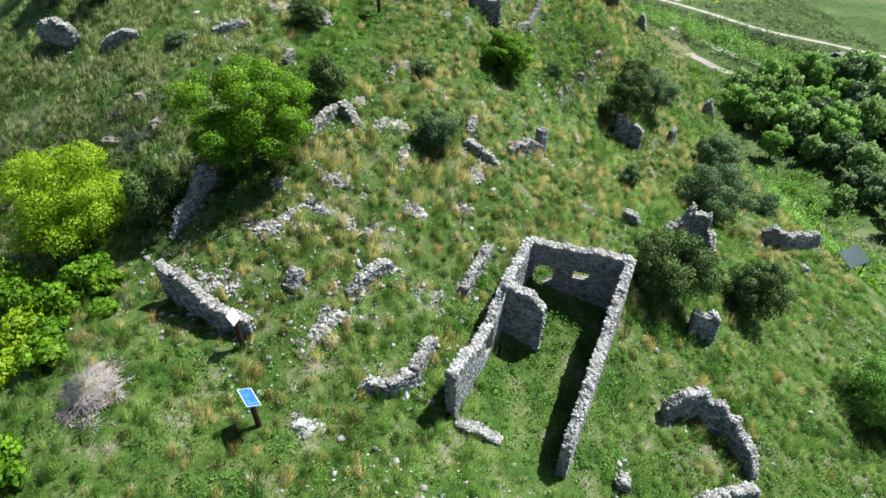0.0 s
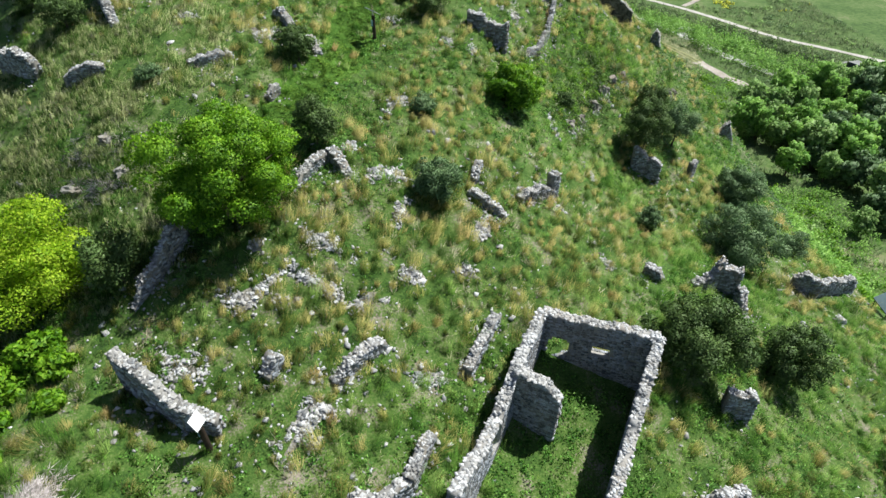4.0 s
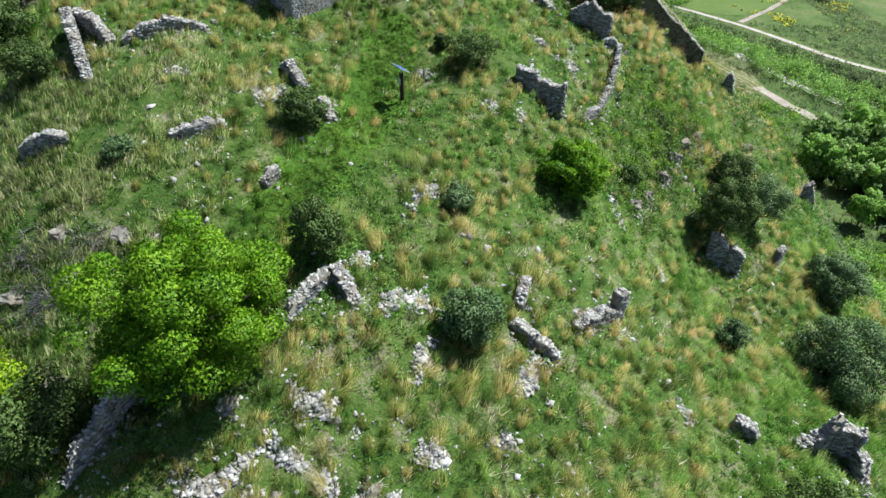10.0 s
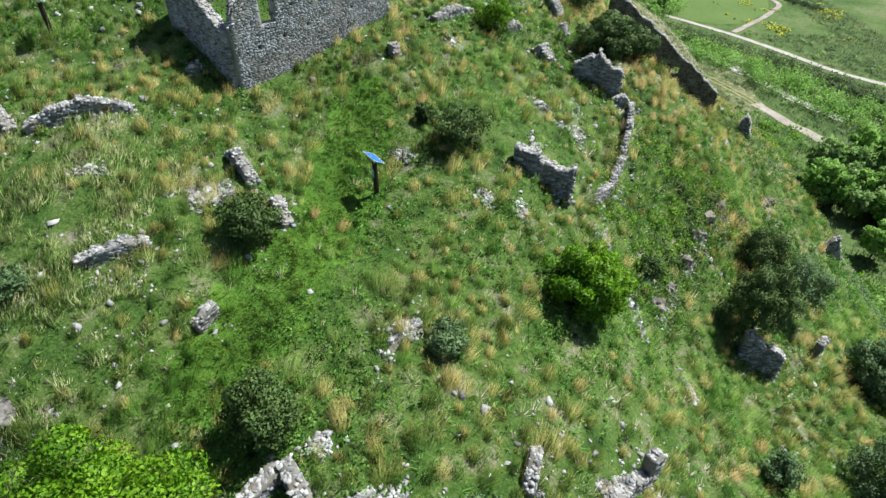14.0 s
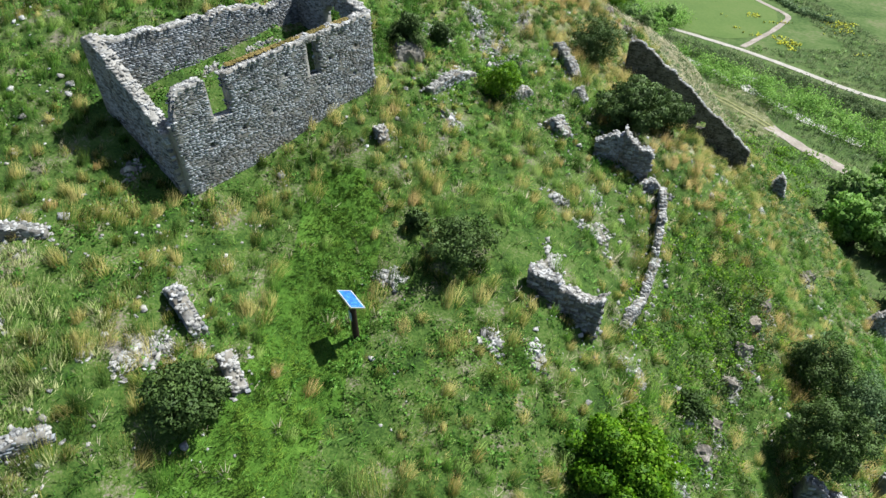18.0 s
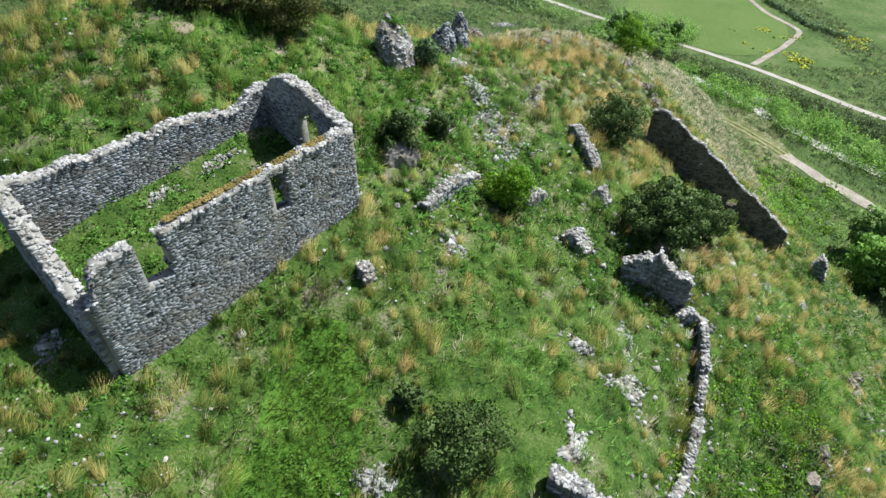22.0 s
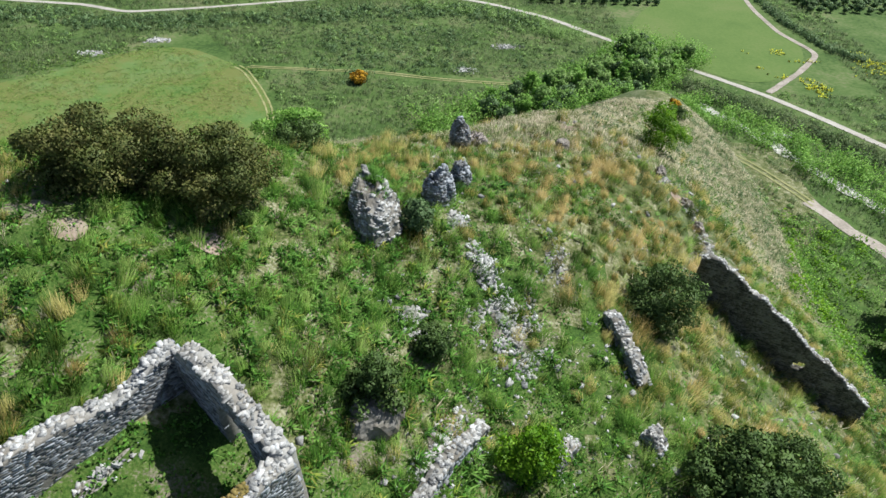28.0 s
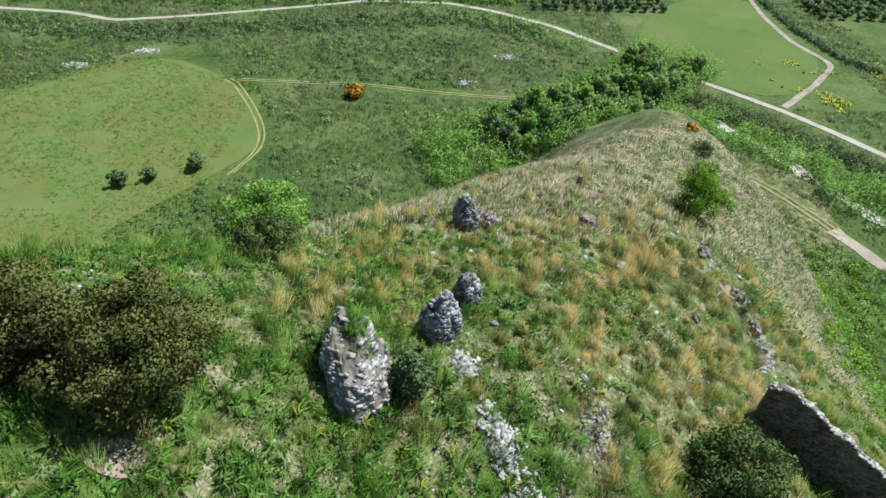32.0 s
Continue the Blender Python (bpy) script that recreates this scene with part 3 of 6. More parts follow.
def masonry_stump(x, y, sx, sy, h, turn, label, seed, grassy=0.0, lean=(0.0, 0.0)):
    """A weathered lump of old masonry: a rough core with stones bedded all over its skin."""
    rng = random.Random(seed)
    bm = bmesh.new()
    bmesh.ops.create_icosphere(bm, subdivisions=4, radius=1.0)
    for v in bm.verts:
        d = v.co.normalized()
        r = 1 + 0.2 * noise.noise(d * 1.7 + Vector((seed, 0, 0))) + 0.12 * noise.noise(d * 4.2 + Vector((0, seed, 0))) + 0.05 * noise.noise(d * 11)
        up = max(d.z, -0.4)
        side = 1.1 - 0.42 * max(0.0, d.z) ** 1.5
        v.co = Vector((d.x * sx * r * side + lean[0] * max(0, d.z), d.y * sy * r * side + lean[1] * max(0, d.z), math.copysign(abs(up) ** 0.8, up) * h * r))
    bm.normal_update()
    skin = [(v.co.copy(), v.normal.copy()) for v in bm.verts if v.co.z > -0.1]
    body = part("masonry_stump", bm, M_ROCK)
    body.matrix_world = pose(x, y, at(x, y), 0, 0, turn)
    tagged(body, label, "ruin", "rocks on the hilltop")
    rows = []
    for co, no in skin:
        for _ in range(3):
            if no.z > 0.75 and rng.random() < grassy:
                continue
            w = rng.uniform(0.07, 0.22)
            u = no.cross(Vector((0.1, 0.2, 1))).normalized()
            t = no.cross(u)
            c = co + u * rng.uniform(-0.1, 0.1) + t * rng.uniform(-0.1, 0.1)
            rows += [tuple(c - no * 0.02), tuple(u * w), tuple(t * w * rng.uniform(0.4, 0.75)), tuple(no * rng.uniform(0.06, 0.11))]
    ob = joined_stones("rubble_facing", rows, M_STONES if not grassy else M_WHITE, None, seed, 0.2)
    ob.parent = body
    return body


def boulder(x, y, sx, sy, h, label, seed, mat=M_ROCK, name="boulder", lumps=0.2, detail=4):
    """A rough standing rock on the ground."""
    bm = bmesh.new()
    bmesh.ops.create_icosphere(bm, subdivisions=detail, radius=1.0)
    z = at(x, y)
    for v in bm.verts:
        d = v.co.normalized()
        r = 1 + lumps * noise.noise(d * 1.6 + Vector((seed, 0, 0))) + lumps * 0.6 * noise.noise(d * 4 + Vector((0, seed, 0))) + lumps * 0.35 * noise.noise(d * 9) + lumps * 0.2 * noise.noise(d * 19)
        flat = max(d.z, -0.35)
        side = (1.12 - 0.3 * max(0, d.z)) * (1 + 0.5 * max(0, d.z) ** 2)
        v.co = Vector((d.x * sx * r * side, d.y * sy * r * side, math.copysign(abs(flat) ** 0.75, flat) * h * r))
    ob = part(name, bm, mat)
    ob.matrix_world = pose(x, y, z, 0, 0, seed * 37)
    return tagged(ob, label, "rock", "rocks on the hilltop")


def rubble(x, y, rx, ry, count, label, seed, size=(0.05, 0.27), pieces=40, turn=0.0):
    """A spread of fallen stones: some of their own, the rest joined."""
    rng = random.Random(seed)
    heap = thing("rubble_pile", x, y, at(x, y), label, "rubble", "fallen stones")
    rest = []
    c0, s0 = math.cos(radians(turn)), math.sin(radians(turn))
    rings, spokes = 7, 26
    bed_x, bed_y = [], []
    for i in range(rings + 1):
        for k in range(spokes):
            a = 2 * math.pi * k / spokes
            r = i / rings * (0.75 + 0.7 * noise.noise(Vector((math.cos(a) * 1.4, math.sin(a) * 1.4, seed))) + 0.25 * noise.noise(Vector((math.cos(a) * 4, math.sin(a) * 4, seed))))
            dx, dy = rx * 0.85 * r * math.cos(a), ry * 0.85 * r * math.sin(a)
            bed_x.append(x + dx * c0 - dy * s0)
            bed_y.append(y + dx * s0 + dy * c0)
    edge = np.repeat(np.arange(rings + 1) / rings, spokes)
    bed_z = land(bed_x, bed_y) + 0.07 - 0.13 * edge ** 3
    cells = [(i * spokes + k, (i + 1) * spokes + k, (i + 1) * spokes + (k + 1) % spokes, i * spokes + (k + 1) % spokes) for i in range(rings) for k in range(spokes)]
    bed = new("gravel_bed", mesh_of("gravel_bed", np.stack([bed_x, bed_y, bed_z], 1), cells, M_GRIT, True))
    bed.parent = heap
    bed.matrix_parent_inverse = heap.matrix_world.inverted()
    drops = []
    for k in range(int(count * 10)):
        a, r = rng.uniform(0, 2 * math.pi), rng.random() ** 0.6 * rng.uniform(0.7, 1.9)
        dx, dy = rx * r * math.cos(a), ry * r * math.sin(a)
        px, py = x + dx * c0 - dy * s0, y + dx * s0 + dy * c0
        if noise.noise(Vector((px * 1.3, py * 1.3, seed))) + 0.35 * noise.noise(Vector((px * 3.5, py * 3.5, seed))) < 0.45 * r - 0.35:
            continue
        w = size[0] * (size[1] / size[0]) ** (rng.random() ** 1.7) * (1.2 - 0.3 * r) * (1.5 if k < pieces else 1.0)
        q = Euler((rng.uniform(-.7, .7), rng.uniform(-.7, .7), rng.uniform(0, 6.3))).to_matrix()
        axes = (q @ Vector((w, 0, 0)), q @ Vector((0, w * rng.uniform(0.45, 0.85), 0)), q @ Vector((0, 0, w * rng.uniform(0.22, 0.5))))
        drops.append((px, py, w * 0.03 + max(0, 1 - r) * rng.uniform(0, 0.12), axes))
    floor_z = land([d[0] for d in drops], [d[1] for d in drops])
    for k, ((px, py, up, axes), fz) in enumerate(zip(drops, floor_z)):
        middle = Vector((px, py, fz + up))
        if k < pieces and axes[0].length > 0.1:
            st = new("stone", CAPS[k % 8])
            st.matrix_world = Matrix([[axes[j][i] for j in range(3)] + [middle[i]] for i in range(3)] + [[0, 0, 0, 1]])
            st.parent = heap
            st.matrix_parent_inverse = heap.matrix_world.inverted()
        else:
            rest += [middle, *axes]
    if rest:
        ob = joined_stones("loose_rubble", [tuple(v) for v in rest], M_WHITE, None, seed, 0.27)
        ob.parent = heap
        ob.matrix_parent_inverse = heap.matrix_world.inverted()


# ---- plants ----
def leaf_quads(centres, outward, sizes, rng):
    """Leaf sprays: small bent quads, shaded as the skin of the lobe that they grow on. Corners, faces and normals."""
    n = len(centres)
    a = rng.normal(size=(n, 3))
    a /= np.linalg.norm(a, axis=1)[:, None]
    b = np.cross(a, rng.normal(size=(n, 3)))
    b /= np.linalg.norm(b, axis=1)[:, None]
    flip = np.sign((np.cross(a, b) * outward).sum(1))
    b = b * np.where(flip == 0, 1, flip)[:, None]
    face = np.cross(a, b)
    a, b = a * sizes[:, None], b * sizes[:, None] * 0.62
    bend = face * sizes[:, None] * 0.2
    verts = np.stack([centres - a, centres - b + bend, centres + a, centres + b + bend], 1)
    nor = outward * 1.0 + face * 0.38 + np.array((0, 0, 0.25))
    nor /= np.linalg.norm(nor, axis=1)[:, None]
    return verts.reshape(-1, 3), np.arange(4 * n).reshape(-1, 4)[:, ::1], np.repeat(nor, 4, axis=0)


def crown_points(rng, lobes, rx, ry, rz, count, fill=0.2):
    """Places of leaves on the skins of many lobes in an uneven crown, the ways they face, and the lobes' middles."""
    centres, radii = [], []
    while len(centres) < lobes:
        p = rng.uniform(-1, 1, 3)
        if p @ p < 1 and p[2] > -0.75:
            r = rng.uniform(0.5, 1.0) * min(0.5, 2.7 / math.sqrt(lobes)) * (1.15 - 0.4 * math.sqrt(p @ p))
            centres.append(p * (1 - r * 0.75))
            radii.append(r)
    centres, radii = np.array(centres), np.array(radii)
    share = radii**2 / (radii**2).sum()
    which = rng.choice(lobes, size=count, p=share)
    d = rng.normal(size=(count, 3))
    d /= np.linalg.norm(d, axis=1)[:, None]
    d[:, 2] = np.where(rng.random(count) < 0.6, np.abs(d[:, 2]), d[:, 2])
    r = radii[which] * np.where(rng.random(count) < fill, rng.uniform(0.3, 1, count), rng.uniform(0.76, 1.16, count))
    size = np.array((rx, ry, rz))
    return (centres[which] + d * r[:, None]) * size, d, centres * size


def tree(name, x, y, rx, ry, rz, lift, mat, label, category="tree", leaves=3500, leaf=0.2, lobes=26, seed=0, group="", trunk_r=0.16, limbs=6):
    """A plant with a trunk, limbs and an uneven crown of leaf sprays; lift: the crown's middle over the ground."""
    rng = np.random.default_rng(seed + 11)
    root = thing(name, x, y, at(x, y), label, category, group)
    pts, out, centres = crown_points(rng, lobes, rx, ry, rz, leaves)
    pts[:, 2] = np.maximum(pts[:, 2] + lift, 0.05)
    v, f, nor = leaf_quads(pts, out, leaf * rng.uniform(0.6, 1.3, leaves), rng)
    crown = new("crown", mesh_of("crown", v, f, mat, normals=nor))
    crown.parent = root
    fork = Vector((0.06 * rx, -0.05 * ry, max(0.25, lift - rz * 0.45)))
    part("trunk", rod((0, 0, -0.4), fork, trunk_r, trunk_r * 0.7, 9), M_BARK, root)
    for c in centres[:: max(1, lobes // max(1, limbs))][:limbs]:
        part("limb", rod(fork, Vector((c[0], c[1], max(0.3, c[2] + lift))) * 0.92, trunk_r * 0.5, trunk_r * 0.12, 6), M_BARK, root)
    return root


def thicket(name, spots, radius, height, per, leaf, mat, label, rng, category="scrub"):
    """Many small leafy clumps as one object."""
    pts, outs = [], []
    zs = land([p[0] for p in spots], [p[1] for p in spots])
    for (x, y), z in zip(spots, zs):
        r, h = radius * rng.uniform(0.5, 1.4), height * rng.uniform(0.5, 1.4)
        d = rng.normal(size=(per, 3))
        d /= np.linalg.norm(d, axis=1)[:, None]
        d[:, 2] = np.abs(d[:, 2])
        lump = 1 + 0.35 * np.sin(d[:, :1] * 5 + x) * np.cos(d[:, 1:2] * 5 + y)
        pts.append(np.array((x, y, z)) + d * lump * np.array((r, r, h)) * rng.uniform(0.75, 1.05, (per, 1)))
        outs.append(d)
    pts, outs = np.concatenate(pts), np.concatenate(outs)
    v, f, nor = leaf_quads(pts, outs, leaf * rng.uniform(0.6, 1.3, len(pts)), rng)
    return tagged(new(name, mesh_of(name, v, f, mat, normals=nor)), label, category, "", "stuff")


def blades(name, xs, ys, heights, spreads, per, mat, label, rng, width=0.03, curl=0.5, category="grass", segments=2, zs=None, fuzzy=False):
    """Tufts of bent blades as one object, shaded as soft mounds. fuzzy: domed cushions of hair, combed by the wind, not fountains."""
    n = len(xs)
    zs = (land(xs, ys) if zs is None else zs) - 0.03
    h, sp = np.repeat(heights, per), np.repeat(spreads, per)
    bx, by, bz = np.repeat(xs, per), np.repeat(ys, per), np.repeat(zs, per)
    m = n * per
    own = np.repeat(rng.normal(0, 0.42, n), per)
    a = rng.uniform(0, 2 * np.pi, m)
    lean = np.sqrt(rng.random(m))
    length = h * rng.uniform(0.6, 1.15, m)
    out = sp * lean
    dx, dy = np.cos(a), np.sin(a)
    root_r = out * 0.3
    w = width * rng.uniform(0.7, 1.4, m)
    p0 = np.stack([bx + dx * root_r, by + dy * root_r, bz], 1)
    mid = np.stack([bx + dx * out * 0.6, by + dy * out * 0.6, bz + length * 0.62], 1)
    tip = np.stack([bx + dx * out * (1 + curl * lean), by + dy * out * (1 + curl * lean), bz + length * (1 - 0.45 * lean * curl)], 1)
    side = np.stack([-dy * w, dx * w, np.zeros(m)], 1)
    if fuzzy:
        comb = np.repeat(rng.normal(0.9, 0.9, n), per)
        reach = np.repeat(rng.uniform(0.1, 0.45, n), per) * h
        dome = 1 - 0.55 * lean**2
        foot = 0.85 * out
        p0 = np.stack([bx + dx * foot, by + dy * foot, bz], 1)
        over = 0.35 * sp * lean
        jx, jy = rng.normal(0, 0.12, m) * h, rng.normal(0, 0.12, m) * h
        tip = np.stack([p0[:, 0] + dx * over + np.cos(comb) * reach + jx, p0[:, 1] + dy * over + np.sin(comb) * reach + jy, bz + length * dome], 1)
        mid = p0 * 0.45 + tip * 0.55
        mid[:, 2] += 0.1 * length
        turn_by = rng.uniform(0, np.pi, m)
        side = np.stack([np.cos(turn_by) * w, np.sin(turn_by) * w, np.zeros(m)], 1)
    nor = np.stack([dx * lean * 1.5, dy * lean * 1.5, np.full(m, 0.85)], 1)
    nor /= np.linalg.norm(nor, axis=1)[:, None]
    # tall drives both the ripe tip colour and the darkness painted at the roots
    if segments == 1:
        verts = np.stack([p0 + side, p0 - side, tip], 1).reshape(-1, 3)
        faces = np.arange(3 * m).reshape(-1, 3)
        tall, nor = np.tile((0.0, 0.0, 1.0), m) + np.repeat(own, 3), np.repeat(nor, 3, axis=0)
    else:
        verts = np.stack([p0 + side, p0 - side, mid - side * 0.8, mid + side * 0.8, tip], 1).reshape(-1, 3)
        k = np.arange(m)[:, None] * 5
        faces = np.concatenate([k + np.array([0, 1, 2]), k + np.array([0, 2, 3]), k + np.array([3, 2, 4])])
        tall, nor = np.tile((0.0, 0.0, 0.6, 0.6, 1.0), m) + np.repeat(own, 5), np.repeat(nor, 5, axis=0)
    # turn every blade's upper side to the sky
    e1, e2 = verts[faces[:, 1]] - verts[faces[:, 0]], verts[faces[:, 2]] - verts[faces[:, 0]]
    down = np.cross(e1, e2)[:, 2] < 0
    faces[down] = faces[down][:, ::-1]
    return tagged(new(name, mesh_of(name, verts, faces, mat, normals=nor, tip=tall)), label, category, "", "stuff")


# ---- ground ----
def near_way(x, y, way, width):
    """How near a line of the plan is, from 1 on it to 0 far off."""
    best = np.full(np.shape(x), 99.0)
    for (ax, ay), (bx, by) in zip(way, way[1:]):
        ux, uy = bx - ax, by - ay
        t = np.clip(((x - ax) * ux + (y - ay) * uy) / (ux * ux + uy * uy), 0, 1)
        best = np.minimum(best, np.hypot(x - ax - t * ux, y - ay - t * uy))
    return np.exp(-(best / width) ** 2)


def path_green(x, y):
    """How near the short green path over the hill is."""
    return near_way(x, y, ((-9.5, 36), (-8.0, 40), (-6.6, 45), (-6.2, 51.5)), 1.7)


def rusty_strip(x, y):
    """How near the rust-coloured strip of grass below the terrace wall is."""
    return near_way(x, y, ((10.4, 62.0), (11.0, 58.8), (12.3, 56.8), (14.3, 55.3), (19.5, 54.2)), 1.5)


def stretch(*runs):
    """Grid lines: runs of (from, to, step)."""
    out = []
    for a, b, step in runs:
        out += list(np.arange(a, b - step * 0.5, step))
    return np.array(out + [runs[-1][1]])


gx = stretch((-3000, -300, 300), (-300, -120, 20), (-120, -48, 4), (-48, -32, 1.0), (-32, 40, 0.5), (40, 60, 1.0), (60, 140, 4), (140, 300, 20), (300, 3000, 300))
gy = stretch((-3000, -300, 300), (-300, -60, 30), (-60, 0, 3), (0, 8, 1.0), (8, 96, 0.5), (96, 150, 1.0), (150, 300, 5), (300, 600, 50), (600, 3000, 300))
mx, my = np.meshgrid(gx, gy)
mz = land(mx.ravel(), my.ravel())
cells = (np.arange(len(gy) - 1)[:, None] * len(gx) + np.arange(len(gx) - 1)[None]).ravel()
ground = new("ground", mesh_of("ground", np.stack([mx.ravel(), my.ravel(), mz], 1), np.stack([cells, cells + 1, cells + len(gx) + 1, cells + len(gx)], 1), M_GROUND, True))
for extra in (M_SLOPE, M_VALLEY, M_SWARD, M_CREST):
    ground.data.materials.append(extra)
cx, cy = ((mx[1:, 1:] + mx[:-1, :-1]) / 2).ravel(), ((my[1:, 1:] + my[:-1, :-1]) / 2).ravel()
zz_ = mz.reshape(mx.shape)
rise_x = (zz_[:-1, 1:] - zz_[:-1, :-1]) / (mx[:-1, 1:] - mx[:-1, :-1])
rise_y = (zz_[1:, :-1] - zz_[:-1, :-1]) / (my[1:, :-1] - my[:-1, :-1])
steep = np.hypot(rise_x, rise_y).ravel() + 0.35 * (patches(cx, cy, 6, 91) - 0.5) + 0.25 * (cy > 78) + 0.2 * (cx > 24)
cz = ((zz_[1:, 1:] + zz_[:-1, :-1]) / 2).ravel()
which = np.where(cz < VALLEY + 2.5, 2, np.where((steep > 0.75) & (((cy > 68) & (cx > 10)) | ((cx > 28) & (cy > 56))), 1, 0))
which = np.where((which == 0) & (path_green(cx, cy) > 0.3 + 0.3 * (patches(cx, cy, 1.5, 8) - 0.5)), 3, which)
which = np.where((which == 0) & (cy > 60) & (patches(cx, cy, 2.2, 97) + 0.012 * np.clip(cy - 60, 0, 26) > 0.55), 4, which)
ground.data.polygons.foreach_set("material_index", which.astype(np.int32))
tagged(ground, "green and straw-coloured rough grassland over a rocky hill", "ground", kind="structure")


def drape(name, outline, mat, label, step=3.0, rise=0.06, kind="structure", category="field"):
    """A sheet over the ground within an outline of the plan."""
    xs, ys = [p[0] for p in outline], [p[1] for p in outline]
    bm = bmesh.new()
    bm.faces.new([bm.verts.new((p[0], p[1], 0)) for p in outline])
    for axis, lo, hi in ((0, min(xs), max(xs)), (1, min(ys), max(ys))):
        for c in np.arange(lo + step, hi, step):
            co, no = [0, 0, 0], [0, 0, 0]
            co[axis], no[axis] = c, 1
            bmesh.ops.bisect_plane(bm, geom=bm.verts[:] + bm.edges[:] + bm.faces[:], plane_co=co, plane_no=no)
    zs = land([v.co.x for v in bm.verts], [v.co.y for v in bm.verts])
    for v, z in zip(bm.verts, zs):
        v.co.z = z + rise
    bmesh.ops.recalc_face_normals(bm, faces=bm.faces)
    for f in bm.faces:
        if f.normal.z < 0:
            f.normal_flip()
    ob = part(name, bm, mat, smooth=True)
    return tagged(ob, label, category, kind=kind)


def rounded(outline):
    """An outline with its corners cut twice."""
    for _ in range(2):
        outline = [q for a, b in zip(outline, outline[1:] + outline[:1]) for q in ((a[0] * 0.75 + b[0] * 0.25, a[1] * 0.75 + b[1] * 0.25), (a[0] * 0.25 + b[0] * 0.75, a[1] * 0.25 + b[1] * 0.75))]
    return outline


def ruts(way, label):
    """Two narrow wheel ruts side by side."""
    for o in (-0.65, 0.65):
        lane("track", [(x + o * 0.7, y + o * 0.7) for x, y in way], 0.42, M_RUT, label, wobble=0.5)


WAYS = []


def lane(name, way, width, mat, label, rise=0.1, category="road", wobble=0.25):
    """A strip of road along points of the plan."""
    WAYS.append(way)
    pts = [Vector((p[0], p[1], 0)) for p in way]
    fine = []
    for a, b in zip(pts, pts[1:]):
        for k in range(max(2, int((b - a).length / 1.5))):
            fine.append(a.lerp(b, k / max(2, int((b - a).length / 1.5))))
    fine.append(pts[-1])
    for _ in range(6):
        fine = [fine[0]] + [(fine[k - 1] + fine[k] * 2 + fine[k + 1]) / 4 for k in range(1, len(fine) - 1)] + [fine[-1]]
    verts = []
    for k, p in enumerate(fine):
        d = (fine[min(k + 1, len(fine) - 1)] - fine[max(k - 1, 0)]).normalized()
        side = Vector((-d.y, d.x, 0))
        for j, f in enumerate((-0.5, -0.17, 0.17, 0.5)):
            w = f * width * (1 + wobble * (noise.noise(Vector((p.x * 0.3, p.y * 0.3, j * 3))) if abs(f) > 0.3 else 0))
            verts.append(p + side * w)
    zs = land([v.x for v in verts], [v.y for v in verts])
    verts = [(v.x, v.y, z + rise) for v, z in zip(verts, zs)]
    faces = [(4 * k + j, 4 * k + 4 + j, 4 * k + 5 + j, 4 * k + 1 + j) for k in range(len(fine) - 1) for j in range(3)]
    return tagged(new(name, mesh_of(name, verts, [f[::-1] for f in faces], mat, True)), label, category, kind="structure")


drape("field", rounded(((-150, 120), (-150, 160), (-108, 178), (-85, 208), (-58, 191), (-46, 172), (-43, 160), (-50, 148), (-60, 133), (-68, 118), (-90, 110))), M_FIELD, "mown green meadow on the valley floor")
drape("pasture", rounded(((44, 226), (69, 266), (95, 266), (90, 240), (94, 209), (71, 184), (53, 202))), M_PASTURE, "bright green pasture beside the gravel road")
mrng = np.random.default_rng(8)
fx, fy = mrng.uniform(-150, -44, 22000), mrng.uniform(118, 206, 22000)
keep = (fy < 205 - np.abs(fx + 88) * 0.45) & (patches(fx, fy, 6, 55) > 0.36) & (fx + 42 < -(fy - 120) * 0.05 - 6)
blades("meadow_grass", fx[keep], fy[keep], mrng.uniform(0.15, 0.35, keep.sum()), mrng.uniform(0.3, 0.7, keep.sum()), 7, M_GREEN, "uneven grass of the mown meadow", mrng, 0.09, segments=1)
lane("road", ((34, 222), (52, 201), (63, 189), (70, 181), (77, 171), (86, 156), (98, 146), (112, 132)), 1.8, M_ROAD, "pale gravel road along the valley")
lane("road", ((-170, 243), (-148, 240), (-125, 237.5), (-108, 231), (-88, 236), (-70, 242), (-50, 249), (-35, 255), (-7, 254), (8, 246), (24, 234), (34, 222)), 1.9, M_ROAD, "pale gravel road winding between scrub")
lane("track", ((93.5, 266), (91, 247), (90.4, 226), (94.5, 209), (84, 196), (71, 183)), 1.5, M_TRACK, "dusty farm track round the pasture")
ruts(((-57, 191), (-38, 190), (-24, 189.5), (-8, 186), (11, 184)), "faint double track across the scrub")
ruts(((-60, 191), (-57.5, 189.5), (-56, 187), (-51, 179), (-47, 172), (-45, 168), (-43.4, 163), (-43, 159), (-46, 150)), "faint track along the edge of the meadow")
lane("track", ((58.5, 135), (60, 132), (63, 126), (67, 119), (72, 114)), 2.8, M_TRACK, "wide pale dirt track at the foot of the hill", wobble=0.9)
ruts(((46, 156), (50, 149), (54, 143), (57.5, 137), (59, 134)), "grassy double track at the foot of the hill")
lane("track", ((72, 114), (82, 118), (92, 121), (104, 122)), 2.0, M_TRACK, "dirt track through the scrub")

